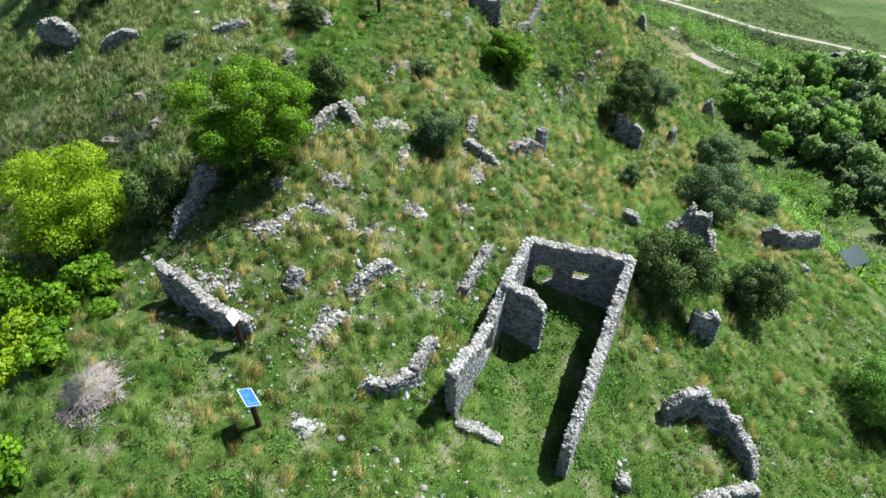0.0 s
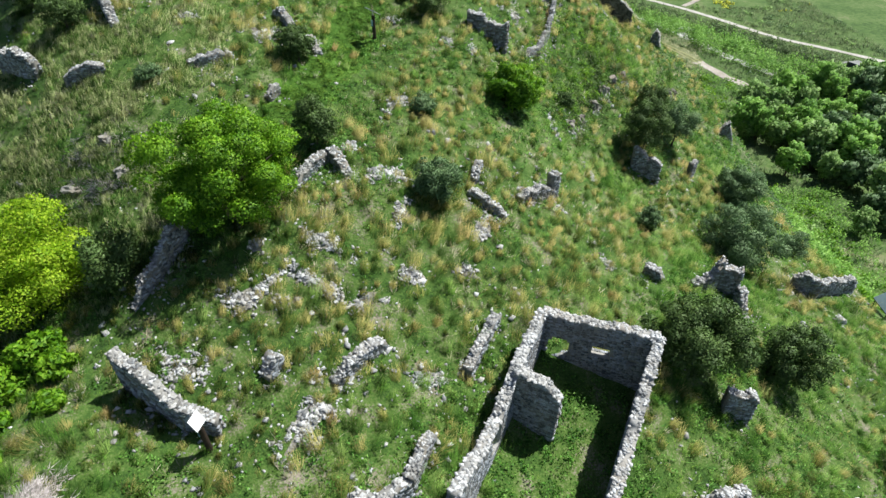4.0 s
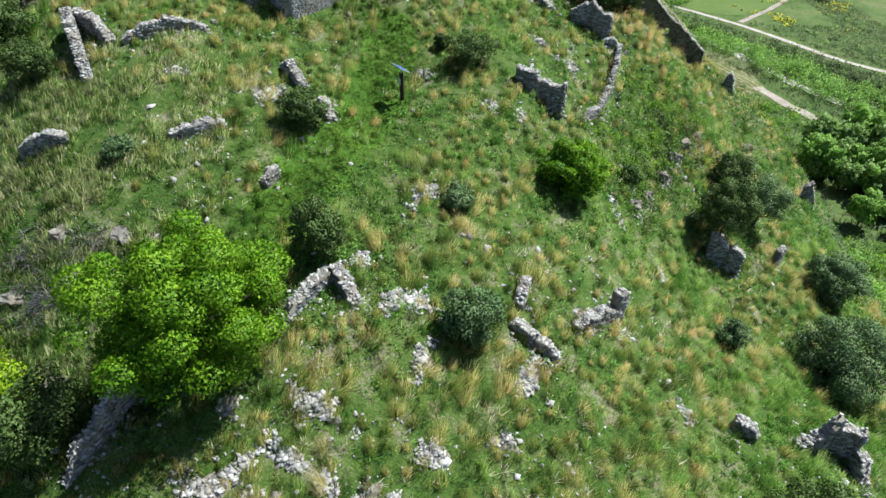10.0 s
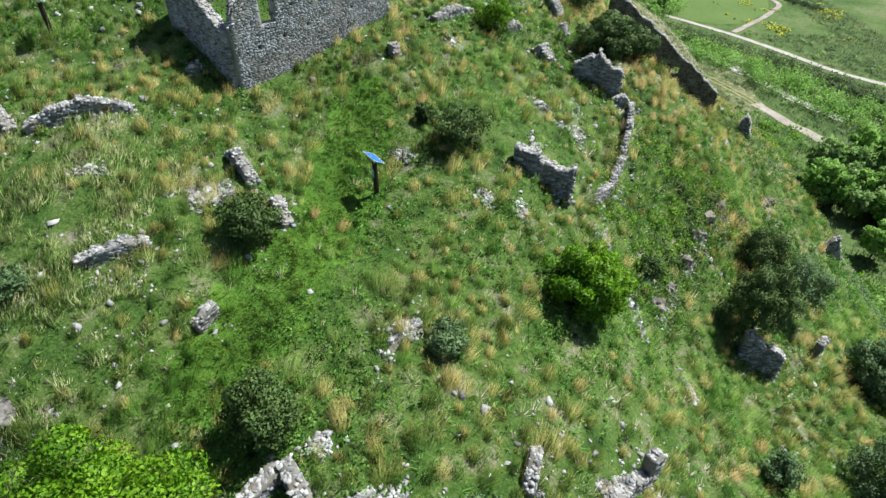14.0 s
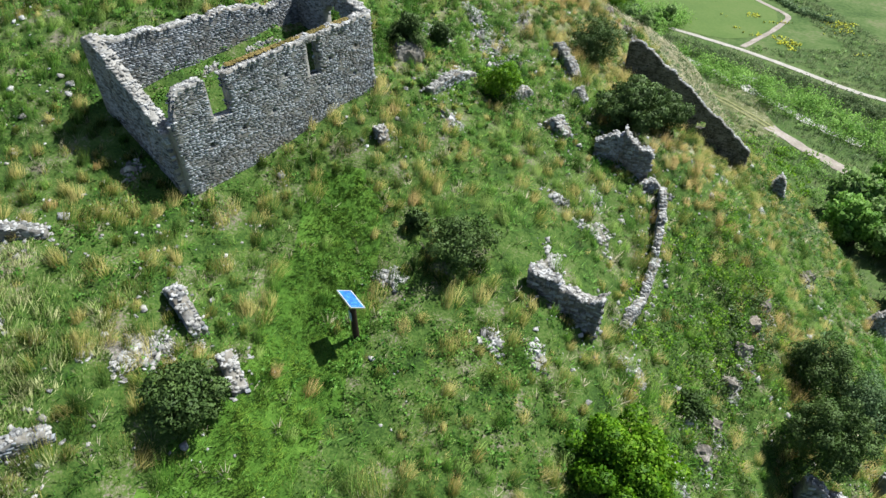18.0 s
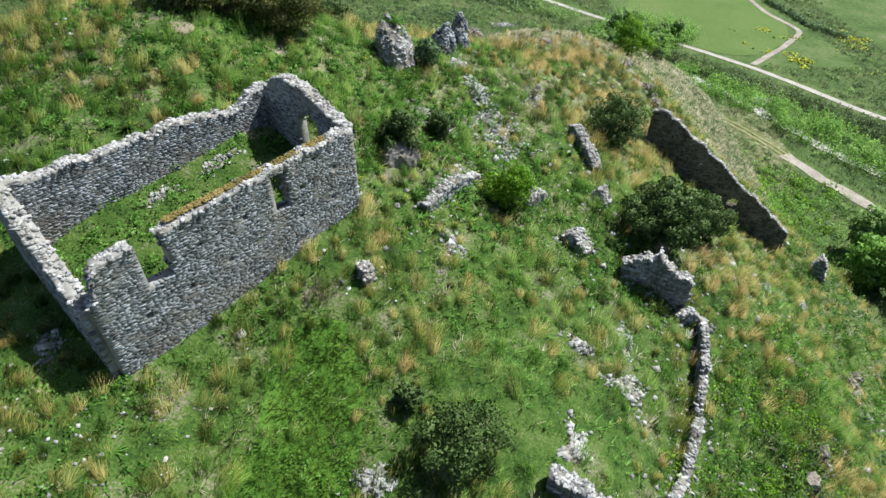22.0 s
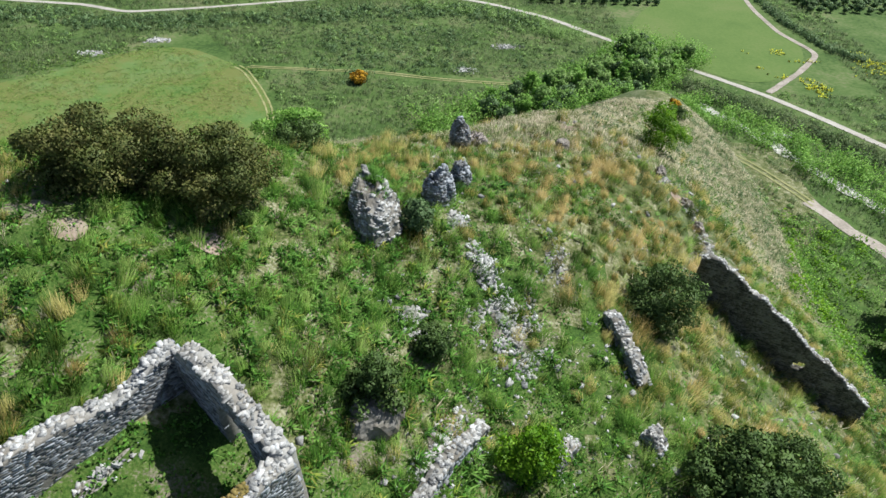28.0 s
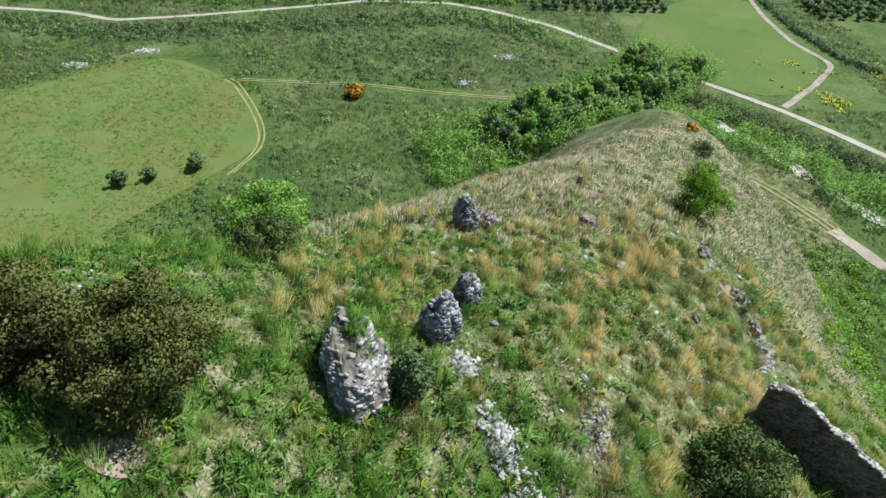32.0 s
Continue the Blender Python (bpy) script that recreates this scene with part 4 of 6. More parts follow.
for x, y, r in ((-4.6, 84.2, 1.3), (-3.2, 85.6, 0.9), (4.4, 90.5, 1.6), (6.0, 88.6, 1.0), (-14.6, 65.4, 0.7), (-10.6, 66.6, 0.8), (12.2, 81.6, 0.9)):
    drape("bare_earth", rounded([(x + r * c * (1 + 0.35 * noise.noise(Vector((x, k, r)))), y + 0.7 * r * e * (1 + 0.35 * noise.noise(Vector((y, k, r))))) for k, c, e in ((0, 1, 0), (1, 0.5, 0.87), (2, -0.5, 0.87), (3, -1, 0), (4, -0.5, -0.87), (5, 0.5, -0.87))]), M_SOIL, "pinkish bare earth between the grass", 0.4, 0.04, category="bare earth")

# ---- the chapel ----
CN, CE, CW, CB = (-12.3, 50.4), (-5.8, 58.4), (-16.3, 53.6), (-9.8, 61.55)
chapel = thing("ruined_chapel", -11.1, 56.0, at(-11.1, 56.0), "roofless grey limestone chapel with a broken gable", "chapel")
masonry("wall", (CN, CE), line((0, 22.3), (0.3, 22.6), (0.5, 23.6), (1.7, 23.7), (2.0, 23.4), (2.6, 23.75), (5, 23.95), (8.5, 24.15), (10.3, 24.25), rag=0.4), 0.5, "long side wall with a window and a broken gap",
        [opening(1.75, 2.55, 22.1, 26), opening(6.52, 7.16, 22.4, 23.85, 0.12)] + [opening(a, a + 0.21, b, b + 0.21) for a, b in ((1.3, 21.0), (2.9, 21.25), (4.3, 21.4), (5.6, 21.5), (7.4, 21.6), (8.9, 21.7), (3.6, 22.6), (5.2, 22.7), (7.7, 22.8), (9.2, 22.9), (8.3, 23.7))], chapel, 1, 110, (0.17, 0.076), proud=0.008)
masonry("wall", (CW, CN), line((0, 24.4), (0.5, 24.75), (1.6, 24.35), (3.0, 23.4), (4.2, 22.6), (5.05, 22.1)), 0.5, "front wall broken down to a notch",
        (), chapel, 2, 60, (0.17, 0.076), proud=0.008)
masonry("wall", (CW, CB), line((0.3, 24.3), (3, 24.2), (7, 24.25), (8.6, 23.9), (9.3, 24.3), (10.3, 24.6)), 0.5, "far side wall with a bleached top", (), chapel, 3, 70, (0.17, 0.076), proud=0.008)
masonry("wall", (CE, CB), line((0, 24.2), (1.0, 24.65), (2.2, 25.1), (3.4, 25.3), (4.3, 25.0), (5.0, 23.9), rag=0.4), 0.5, "end wall with a curved gable and a doorway",
        (opening(1.5, 2.9, 20.0, 24.1, 0.6),), chapel, 4, 60, (0.17, 0.076), proud=0.008)
rng = np.random.default_rng(5)

# ---- the roofless house ----
AL, AR, AF, AG = (4.85, 25.1), (10.1, 23.4), (0.35, 15.8), (5.45, 14.0)
house = thing("ruined_house", 5.2, 19.5, at(5.2, 19.5), "roofless stone house with two rooms and grassy floor", "ruined house")
masonry("wall", (AL, AF), line((0, 10.5), (3.8, 10.2), (5.2, 9.7), (6.0, 9.2), (7.6, 9.3), (8.6, 9.9), (10.3, 10.3), rag=0.45), 0.5, "long wall with a broken top", (opening(5.9, 6.8, 7.6, 8.9),), house, 11, 100, (0.18, 0.115))
masonry("wall", (AL, AR), line((0, 10.5), (2.5, 10.3), (5.5, 10.45), rag=0.4), 0.5, "back wall pierced by small openings",
        (opening(0.5, 1.6, 7.6, 9.0, 0.5), opening(2.55, 3.6, 8.3, 9.0, 0.3), opening(4.5, 4.8, 8.3, 8.6)), house, 12, 60, (0.18, 0.115))
masonry("wall", (AR, AG), line((0, 10.45), (3, 9.7), (6, 9.0), (8.5, 8.3), (10.0, 7.7), (10.5, 7.2), rag=0.45), 0.48, "long wall that steps down to the slope", (), house, 13, 80, (0.18, 0.115))
masonry("wall", ((3.15, 21.5), (5.15, 20.55)), line((0, 10.3), (1.4, 10.2), (2.2, 9.5)), 0.5, "dividing wall broken off short", (opening(0.5, 0.65, 8.6, 8.75),), house, 14, 40, (0.18, 0.115))
masonry("wall", ((0.6, 15.4), (2.7, 14.9)), line((0, 7.5), (2.1, 6.7)), 0.5, "low remains of the front wall", (), house, 15, 30, (0.18, 0.115))

# ---- ruined walls over the hill ----
ruin(((11.6, 18.0, 1.7), (13.7, 18.6, 1.8), (15.5, 17.7, 1.8), (16.5, 16.0, 1.5)), 0.5, "curved rubble wall round a grassy hollow", 21)
ruin(((16.5, 15.3, 0.9), (12.4, 14.0, 0.9)), 0.48, "low rubble wall closing a grassy hollow", 22)
ruin(((-13.5, 20.6, 2.3), (-12.0, 19.7, 2.1), (-10.5, 18.9, 1.5), (-9.1, 18.75, 1.0)), 0.48, "terrace wall of grey rubble with a bleached top", 23, ends=False)
ruin(((-4.8, 20.8, 0.5), (-2.75, 23.0, 0.9)), 0.5, "short leaning stretch of rubble wall", 24)
ruin(((-7.6, 20.7, 0.6), (-7.2, 21.5, 1.0)), 0.6, "stump of a rubble wall in the grass", 25, 24)
ruin(((1.1, 22.6, 0.9), (2.7, 25.8, 0.6)), 0.45, "narrow ruined wall beside the house", 26)
ruin(((-3.8, 16.4, 0.7), (-2.5, 16.2, 0.9), (-1.4, 17.1, 1.0), (-0.5, 19.5, 0.8)), 0.45, "low curved wall of grey rubble", 27)
ruin(((8.2, 14.2, 0.6), (8.9, 14.1, 0.9)), 0.6, "stump of grey masonry in the grass", 28, 16)
ruin(((15.2, 31.1, 0.4), (16.4, 31.5, 1.0), (16.9, 31.6, 2.2), (18.1, 31.3, 2.3)), 0.5, "tall broken wall corner of grey stone", 29, 50, ends=False)
ruin(((18.1, 31.2, 2.1), (18.3, 29.6, 0.4)), 0.45, "crumbling return of a tall wall", 30, 30)
ruin(((14.5, 23.3, 1.5), (16.0, 23.1, 1.7)), 0.5, "square stump of wall beside a dark bush", 31, 40, ends=False)
ruin(((26.0, 37.0, 1.5), (27.6, 36.4, 1.4), (32.0, 38.3, 1.6)), 0.5, "low wall of grey stone above the slope", 32)
ruin(((24.0, 31.9, 0.7), (24.6, 32.0, 0.9)), 0.5, "small stump of rubble wall", 33, 14)
ruin(((28.0, 33.8, 0.4), (28.7, 34.0, 0.5)), 0.5, "small stump of rubble wall", 34, 12)
ruin(((-12.9, 27.9, 1.5), (-13.5, 26.6, 1.5), (-14.0, 25.8, 1.0), (-14.9, 24.7, 0.4)), 0.4, "thick terrace wall under the spreading tree", 35, 50)
ruin(((-7.9, 30.2, 0.5), (-6.3, 32.7, 1.0)), 0.48, "jagged rubble wall of bleached stones", 36)
ruin(((-6.2, 32.7, 0.9), (-5.1, 31.3, 0.4)), 0.5, "jagged rubble wall of bleached stones", 37, 24)
ruin(((1.4, 32.4, 0.5), (2.4, 31.8, 0.6), (3.5, 31.6, 0.7)), 0.4, "low curved wall of pale stones", 38, 24)
ruin(((1.7, 33.2, 0.6), (2.1, 34.8, 0.9)), 0.4, "narrow stump of pale wall", 39, 24)
ruin(((4.4, 33.4, 0.5), (6.7, 35.3, 1.0)), 0.5, "tumbled wall of bleached stones", 40)
ruin(((6.5, 35.2, 1.4), (7.0, 35.6, 1.6)), 0.5, "squared pillar of stone at the end of a wall", 41, 24, ends=False)
ruin(((-10.5, 37.3, 0.3), (-10.1, 38.2, 1.1)), 0.35, "leaning stump of pale wall in short grass", 42, 20)
ruin(((-15.6, 39.2, 0.45), (-13.3, 40.6, 0.5)), 0.45, "low straight wall of pale stones", 43)
ruin(((-22.8, 38.3, 0.8), (-20.4, 38.6, 0.7)), 0.5, "low wall of grey stones in grass", 44)
ruin(((-28.8, 41.6, 1.5), (-25.4, 39.9, 1.4)), 0.5, "dark grey ruined wall above the slope", 45)
ruin(((-24.0, 47.0, 1.7), (-22.6, 44.8, 1.5), (-21.0, 42.5, 0.8)), 0.5, "tall leaning stretch of broken wall", 46)
ruin(((-23.8, 47.0, 1.5), (-22.6, 46.6, 1.0), (-20.8, 45.3, 0.5)), 0.5, "short ruined cross wall", 47, 30)
ruin(((-20.2, 45.3, 0.5), (-18.2, 46.5, 0.7), (-16.2, 47.2, 0.5)), 0.48, "low overgrown rubble wall", 48)
ruin(((-11.7, 46.1, 1.0), (-10.2, 44.6, 0.8)), 0.5, "stump of pale wall beside a bush", 49, 30)
ruin(((-9.3, 44.1, 0.8), (-8.4, 42.9, 0.6)), 0.5, "stump of pale wall beside a bush", 50, 24)
ruin(((1.7, 48.7, 0.7), (2.9, 48.2, 1.3), (3.2, 48.05, 1.2), (4.55, 47.45, 2.1)), 0.5, "thick grey wall with a notch in its top", 51, 50, ends=False)
ruin(((9.5, 57.2, 1.0), (9.0, 55.0, 0.9), (8.4, 53.0, 0.9)), 0.3, "long thin ruined wall along the terrace", 52)
ruin(((8.5, 53.0, 0.8), (7.4, 50.6, 0.5), (6.1, 48.8, 0.45)), 0.38, "crumbled stretch of a long terrace wall", 53)
ruin(((9.3, 57.2, 0.7), (8.2, 57.0, 0.5)), 0.4, "short return of the terrace wall", 54, 16)
ruin(((5.9, 58.7, 0.7), (7.2, 58.2, 1.6), (8.7, 57.6, 1.4)), 0.5, "rounded piece of wall with beam holes", 55, 40, ends=False)
ruin(((3.5, 60.3, 0.5), (4.5, 59.3, 0.9)), 0.7, "rough stump of masonry", 56, 24)
ruin(((-3.0, 59.0, 0.5), (-1.9, 60.8, 0.5), (-0.7, 62.5, 0.4)), 0.45, "low rubble wall running up the slope", 57)
ruin(((1.7, 61.5, 0.5), (2.6, 62.6, 0.6)), 0.45, "short low wall beside a small tree", 58, 20)
ruin(((4.7, 68.4, 0.7), (5.1, 66.9, 0.7), (5.7, 65.3, 0.6)), 0.5, "low wall of pale stones on the slope", 59)
ruin(((5.3, 63.3, 0.9), (5.9, 62.7, 0.6)), 0.6, "rough pillar stump of masonry", 60, 20)
ruin(((-5.2, 55.6, 0.5), (-4.8, 55.1, 0.7)), 0.5, "pale boulder-like stump of wall", 61, 12)
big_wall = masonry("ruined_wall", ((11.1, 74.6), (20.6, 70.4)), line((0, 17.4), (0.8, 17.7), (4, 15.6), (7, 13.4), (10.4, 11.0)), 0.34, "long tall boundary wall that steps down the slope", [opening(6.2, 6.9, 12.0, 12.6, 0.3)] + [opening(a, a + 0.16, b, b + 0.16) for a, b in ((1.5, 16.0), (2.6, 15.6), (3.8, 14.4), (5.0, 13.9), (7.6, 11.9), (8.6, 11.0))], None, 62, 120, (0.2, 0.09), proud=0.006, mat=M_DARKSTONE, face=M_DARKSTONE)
tagged(big_wall, group="ruins on the hill")
ruin(((30.8, 63.4, 1.1), (31.6, 63.2, 1.9), (32.5, 63.0, 1.2)), 0.6, "rounded stump of a dark ruined wall", 63, 20)
ruin(((23.3, 70.4, 1.0), (23.7, 70.2, 1.8), (24.3, 69.9, 1.1)), 0.6, "pointed stump of a dark ruined wall", 67, 20)
ruin(((15.0, 45.4, 1.6), (17.3, 44.9, 1.6)), 0.5, "grey wall half hidden by dark bushes", 64, 30, ends=False)
ruin(((20.6, 46.8, 1.2), (21.2, 47.4, 1.7)), 0.4, "narrow stump of wall on the slope", 65, 14, ends=False)
ruin(((12.2, 31.6, 1.0), (13.2, 31.0, 0.6)), 0.5, "pointed stump of pale wall", 66, 20)

# ---- rocks ----
masonry_stump(-5.4, 70.9, 0.98, 1.6, 2.1, 12, "tall stump of pale weathered masonry on the crest", 70, 0.75, (-0.25, 0.55))
masonry_stump(-2.8, 73.5, 0.72, 0.62, 1.65, 20, "standing stump of brown-grey masonry", 71, 0.0, (0.12, 0.1))
masonry_stump(-1.85, 75.8, 0.5, 0.5, 1.25, 60, "small standing stump of brown-grey masonry", 72)
masonry_stump(-1.9, 83.2, 0.62, 0.6, 1.85, 10, "dark standing stump of masonry on the crest", 73, 0.0, (-0.1, 0.0))
boulder(-4.3, 61.8, 0.9, 0.7, 0.8, "grey rock under a bush", 11)
boulder(4.9, 85.0, 0.5, 0.4, 0.4, "pale flat stone in dry grass", 13, M_PALEROCK)

for k, (x, y) in enumerate(((-12.9, 56.5), (-11.3, 58.4))):
    rubble(x, y, 0.3, 1.3, 12, "fallen stones at the foot of the chapel wall", 180 + k, (0.05, 0.2), turn=-40, pieces=6)
RUBBLE = "loose bleached limestone rubble in the grass"
for k, (x, y, rx, ry, count, turn) in enumerate((
        (-12.0, 43.6, 1.5, 0.9, 110, 20), (-3.2, 31.9, 1.6, 0.7, 110, 15), (2.3, 30.4, 0.6, 1.1, 70, -20), (-2.2, 29.6, 0.5, 0.8, 40, 0), (-6.0, 27.3, 1.4, 0.6, 80, -20), (-6.2, 25.3, 2.2, 0.5, 90, -25),
        (-9.0, 24.6, 1.8, 1.0, 80, 20), (5.0, 34.2, 1.0, 0.7, 80, 40), (-5.5, 19.3, 0.8, 2.2, 120, -30), (-5.9, 14.2, 0.6, 0.6, 30, 0), (0.3, 66.8, 1.3, 2.2, 230, 25), (-0.8, 69.6, 0.7, 1.3, 80, 20), (-2.6, 65.6, 0.9, 0.6, 60, 0), (-2.0, 72.0, 0.5, 0.9, 40, 0), (-2.2, 61.2, 0.8, 2.0, 70, -20),
        (2.8, 50.0, 0.6, 0.9, 40, 0), (5.4, 53.2, 1.0, 0.7, 40, 0), (-11.6, 21.4, 2.0, 0.8, 70, -20), (-5.3, 33.6, 0.6, 0.5, 40, 0), (-0.6, 22.0, 1.5, 0.5, 30, 20), (8.0, 43.2, 0.5, 1.2, 26, 12), (9.2, 46.6, 0.6, 1.3, 26, 10),
        (-1.8, 57.8, 0.5, 1.2, 30, 20), (-3.0, 38.0, 0.6, 1.5, 50, -30), (-4.0, 48.3, 0.8, 0.7, 30, 0), (6.4, 47.0, 0.7, 0.5, 40, 0), (24.5, 60.5, 1.0, 0.5, 40, 0), (23.6, 62.6, 0.7, 0.5, 30, 30), (19.0, 59.5, 0.3, 1.1, 20, -30), (15.5, 62.5, 0.3, 0.9, 16, -30), (20.5, 66.0, 0.4, 0.9, 20, -30), (1.8, 45.6, 0.5, 0.9, 26, -20), (-16.5, 43.2, 0.9, 0.4, 24, 30), (-1.6, 26.6, 1.0, 0.6, 34, 15), (1.2, 27.6, 0.7, 0.5, 24, 0), (-3.6, 24.9, 0.8, 0.5, 26, 40), (-9.2, 27.0, 0.7, 0.4, 20, 0), (-14.5, 50.6, 0.6, 0.5, 14, 0), (5.6, 55.4, 0.5, 0.9, 26, -20), (3.4, 54.4, 0.6, 0.4, 20, 0), (0.2, 45.8, 0.4, 0.8, 22, 30), (10.8, 41.0, 0.4, 1.0, 22, 10), (9.8, 31.5, 0.5, 0.6, 16, 0), (-3.6, 66.4, 0.8, 0.5, 24, 0), (2.4, 70.5, 0.8, 1.2, 34, 0), (13.0, 78.0, 0.5, 2.0, 40, -30))):
    rubble(x, y, rx, ry, count, RUBBLE, 100 + k, turn=turn, pieces=14)

# ---- solar posts ----
def solar_post(x, y, facing, label, slope=30, blank=False):
    """A dark post with a plaque and a tilted solar panel on top."""
    root = thing("solar_post", x, y, at(x, y), label, "solar panel", "solar posts", facing)
    part("post", rod((0, 0, -0.3), (0, 0, 1.7), 0.13, 0.12, 14), M_POST, root)
    plaque = part("plaque", box(0.2, 0.02, 0.42, 0, 0.13, 1.2, 0.004), M_PLAQUE, root, "printed plaque in blue and white")
    for k, (w, h) in enumerate(((0.16, 0.09), (0.12, 0.03), (0.14, 0.03))):
        part("print", box(w, 0.008, h, 0, 0.142, 1.34 - 0.12 * k), M_PLAQUE_WHITE, plaque)
    tilt = Matrix.Rotation(radians(slope), 4, "X")
    part("bracket", rod((0, 0, 1.65), (0, 0.03, 1.95), 0.05, 0.04, 8), M_FRAME, root)
    panel = part("panel", box(0.6 if blank else 1.05, 0.62, 0.035, 0, 0.02, 1.97, 0.006, None, tilt), M_BACKSHEET, root, "solar panel with a white backsheet")
    for sx, sy, px, py in () if blank else ((1.07, 0.03, 0, 0.305), (1.07, 0.03, 0, -0.305), (0.03, 0.58, 0.52, 0), (0.03, 0.58, -0.52, 0)):
        p = tilt @ Vector((px, py, 0.004))
        part("rail", box(sx, sy, 0.045, p.x, p.y + 0.02, p.z + 1.97, 0.004, None, tilt), M_FRAME, panel)
    cell = None
    for i in range(0 if blank else 9):
        for j in range(4):
            p = tilt @ Vector(((i - 4) * 0.111, (j - 1.5) * 0.138, 0.021))
            if cell is None:
                cell = part("cell", box(0.104, 0.131, 0.006, 0, 0, 0, 0, None, tilt), M_PANEL, panel)
                cell.location = (p.x, p.y + 0.02, p.z + 1.97)
            else:
                other = new("cell", cell.data)
                other.parent, other.location = panel, (p.x, p.y + 0.02, p.z + 1.97)


solar_post(-4.9, 45.6, 127, "dark post with a blue solar panel on the green path")
solar_post(-7.85, 14.2, 127, "dark leaning post with a blue solar panel")
solar_post(-9.4, 18.0, 77, "dark post with a blank white tilted board", 66, True)
solar_post(-22.4, 52.4, 127, "dark leaning post with a blue solar panel in long grass")
solar_post(-16.4, 10.6, 127, "dark post with a blue solar panel among bushes")

# ---- trees and bushes of the hill ----
tree("oak_tree", -10.9, 29.0, 4.1, 4.0, 2.9, 2.8, M_LEAF, "broad spreading tree with fresh green leaves", leaves=60000, leaf=0.066, lobes=100, seed=1, trunk_r=0.3)
tree("lime_tree", -21.4, 27.6, 4.4, 4.5, 3.4, 1.7, M_LEAF_LIME, "yellow-green leafy tree below the terrace", leaves=40000, leaf=0.075, lobes=100, seed=2, trunk_r=0.25)
tree("lime_tree", -27.0, 22.5, 3.8, 3.6, 3.0, 2.4, M_LEAF_LIME, "yellow-green leafy tree below the terrace", leaves=9000, leaf=0.15, lobes=40, seed=3, trunk_r=0.25)
tree("bush", -18.0, 11.0, 2.6, 2.3, 1.7, 1.4, M_LEAF, "rounded bush with bright green leaves", "bush", 6000, 0.15, 30, 4, trunk_r=0.12)
tree("bush", -20.5, 16.5, 1.6, 1.6, 1.0, 0.8, M_LEAF_LIME, "low yellow-green bush below the terrace", "bush", 2500, 0.14, 18, 5, trunk_r=0.08)
tree("bush", -15.9, 26.2, 1.5, 2.0, 1.8, 1.6, M_LEAF_DARK, "dark evergreen bush in the shade of a wall", "bush", 9000, 0.07, 36, 6, trunk_r=0.12)
for k, (x, y, r, h) in enumerate(((-19.6, 21.0, 1.7, 1.2), (-22.6, 17.2, 2.2, 1.6), (-18.6, 18.6, 0.9, 0.6), (-23.5, 22.6, 2.4, 2.0), (-25.5, 14.5, 2.6, 2.0), (-21.0, 13.0, 1.5, 1.2), (-17.2, 21.6, 0.9, 0.6), (-18.6, 22.6, 1.4, 1.0), (-16.4, 19.6, 0.7, 0.45), (-20.6, 19.2, 1.5, 1.1), (-17.6, 16.6, 1.0, 0.7))):
    tree("bush", x, y, r, r, h, h * 0.8, M_LEAF_LIME if k % 4 == 1 else M_LEAF, "fresh green bush below the terrace", "bush", 3000, 0.13, 26, 400 + k, "bushes on the hill", 0.08, 2)
DARK = "dense dark evergreen bush on the hillside"
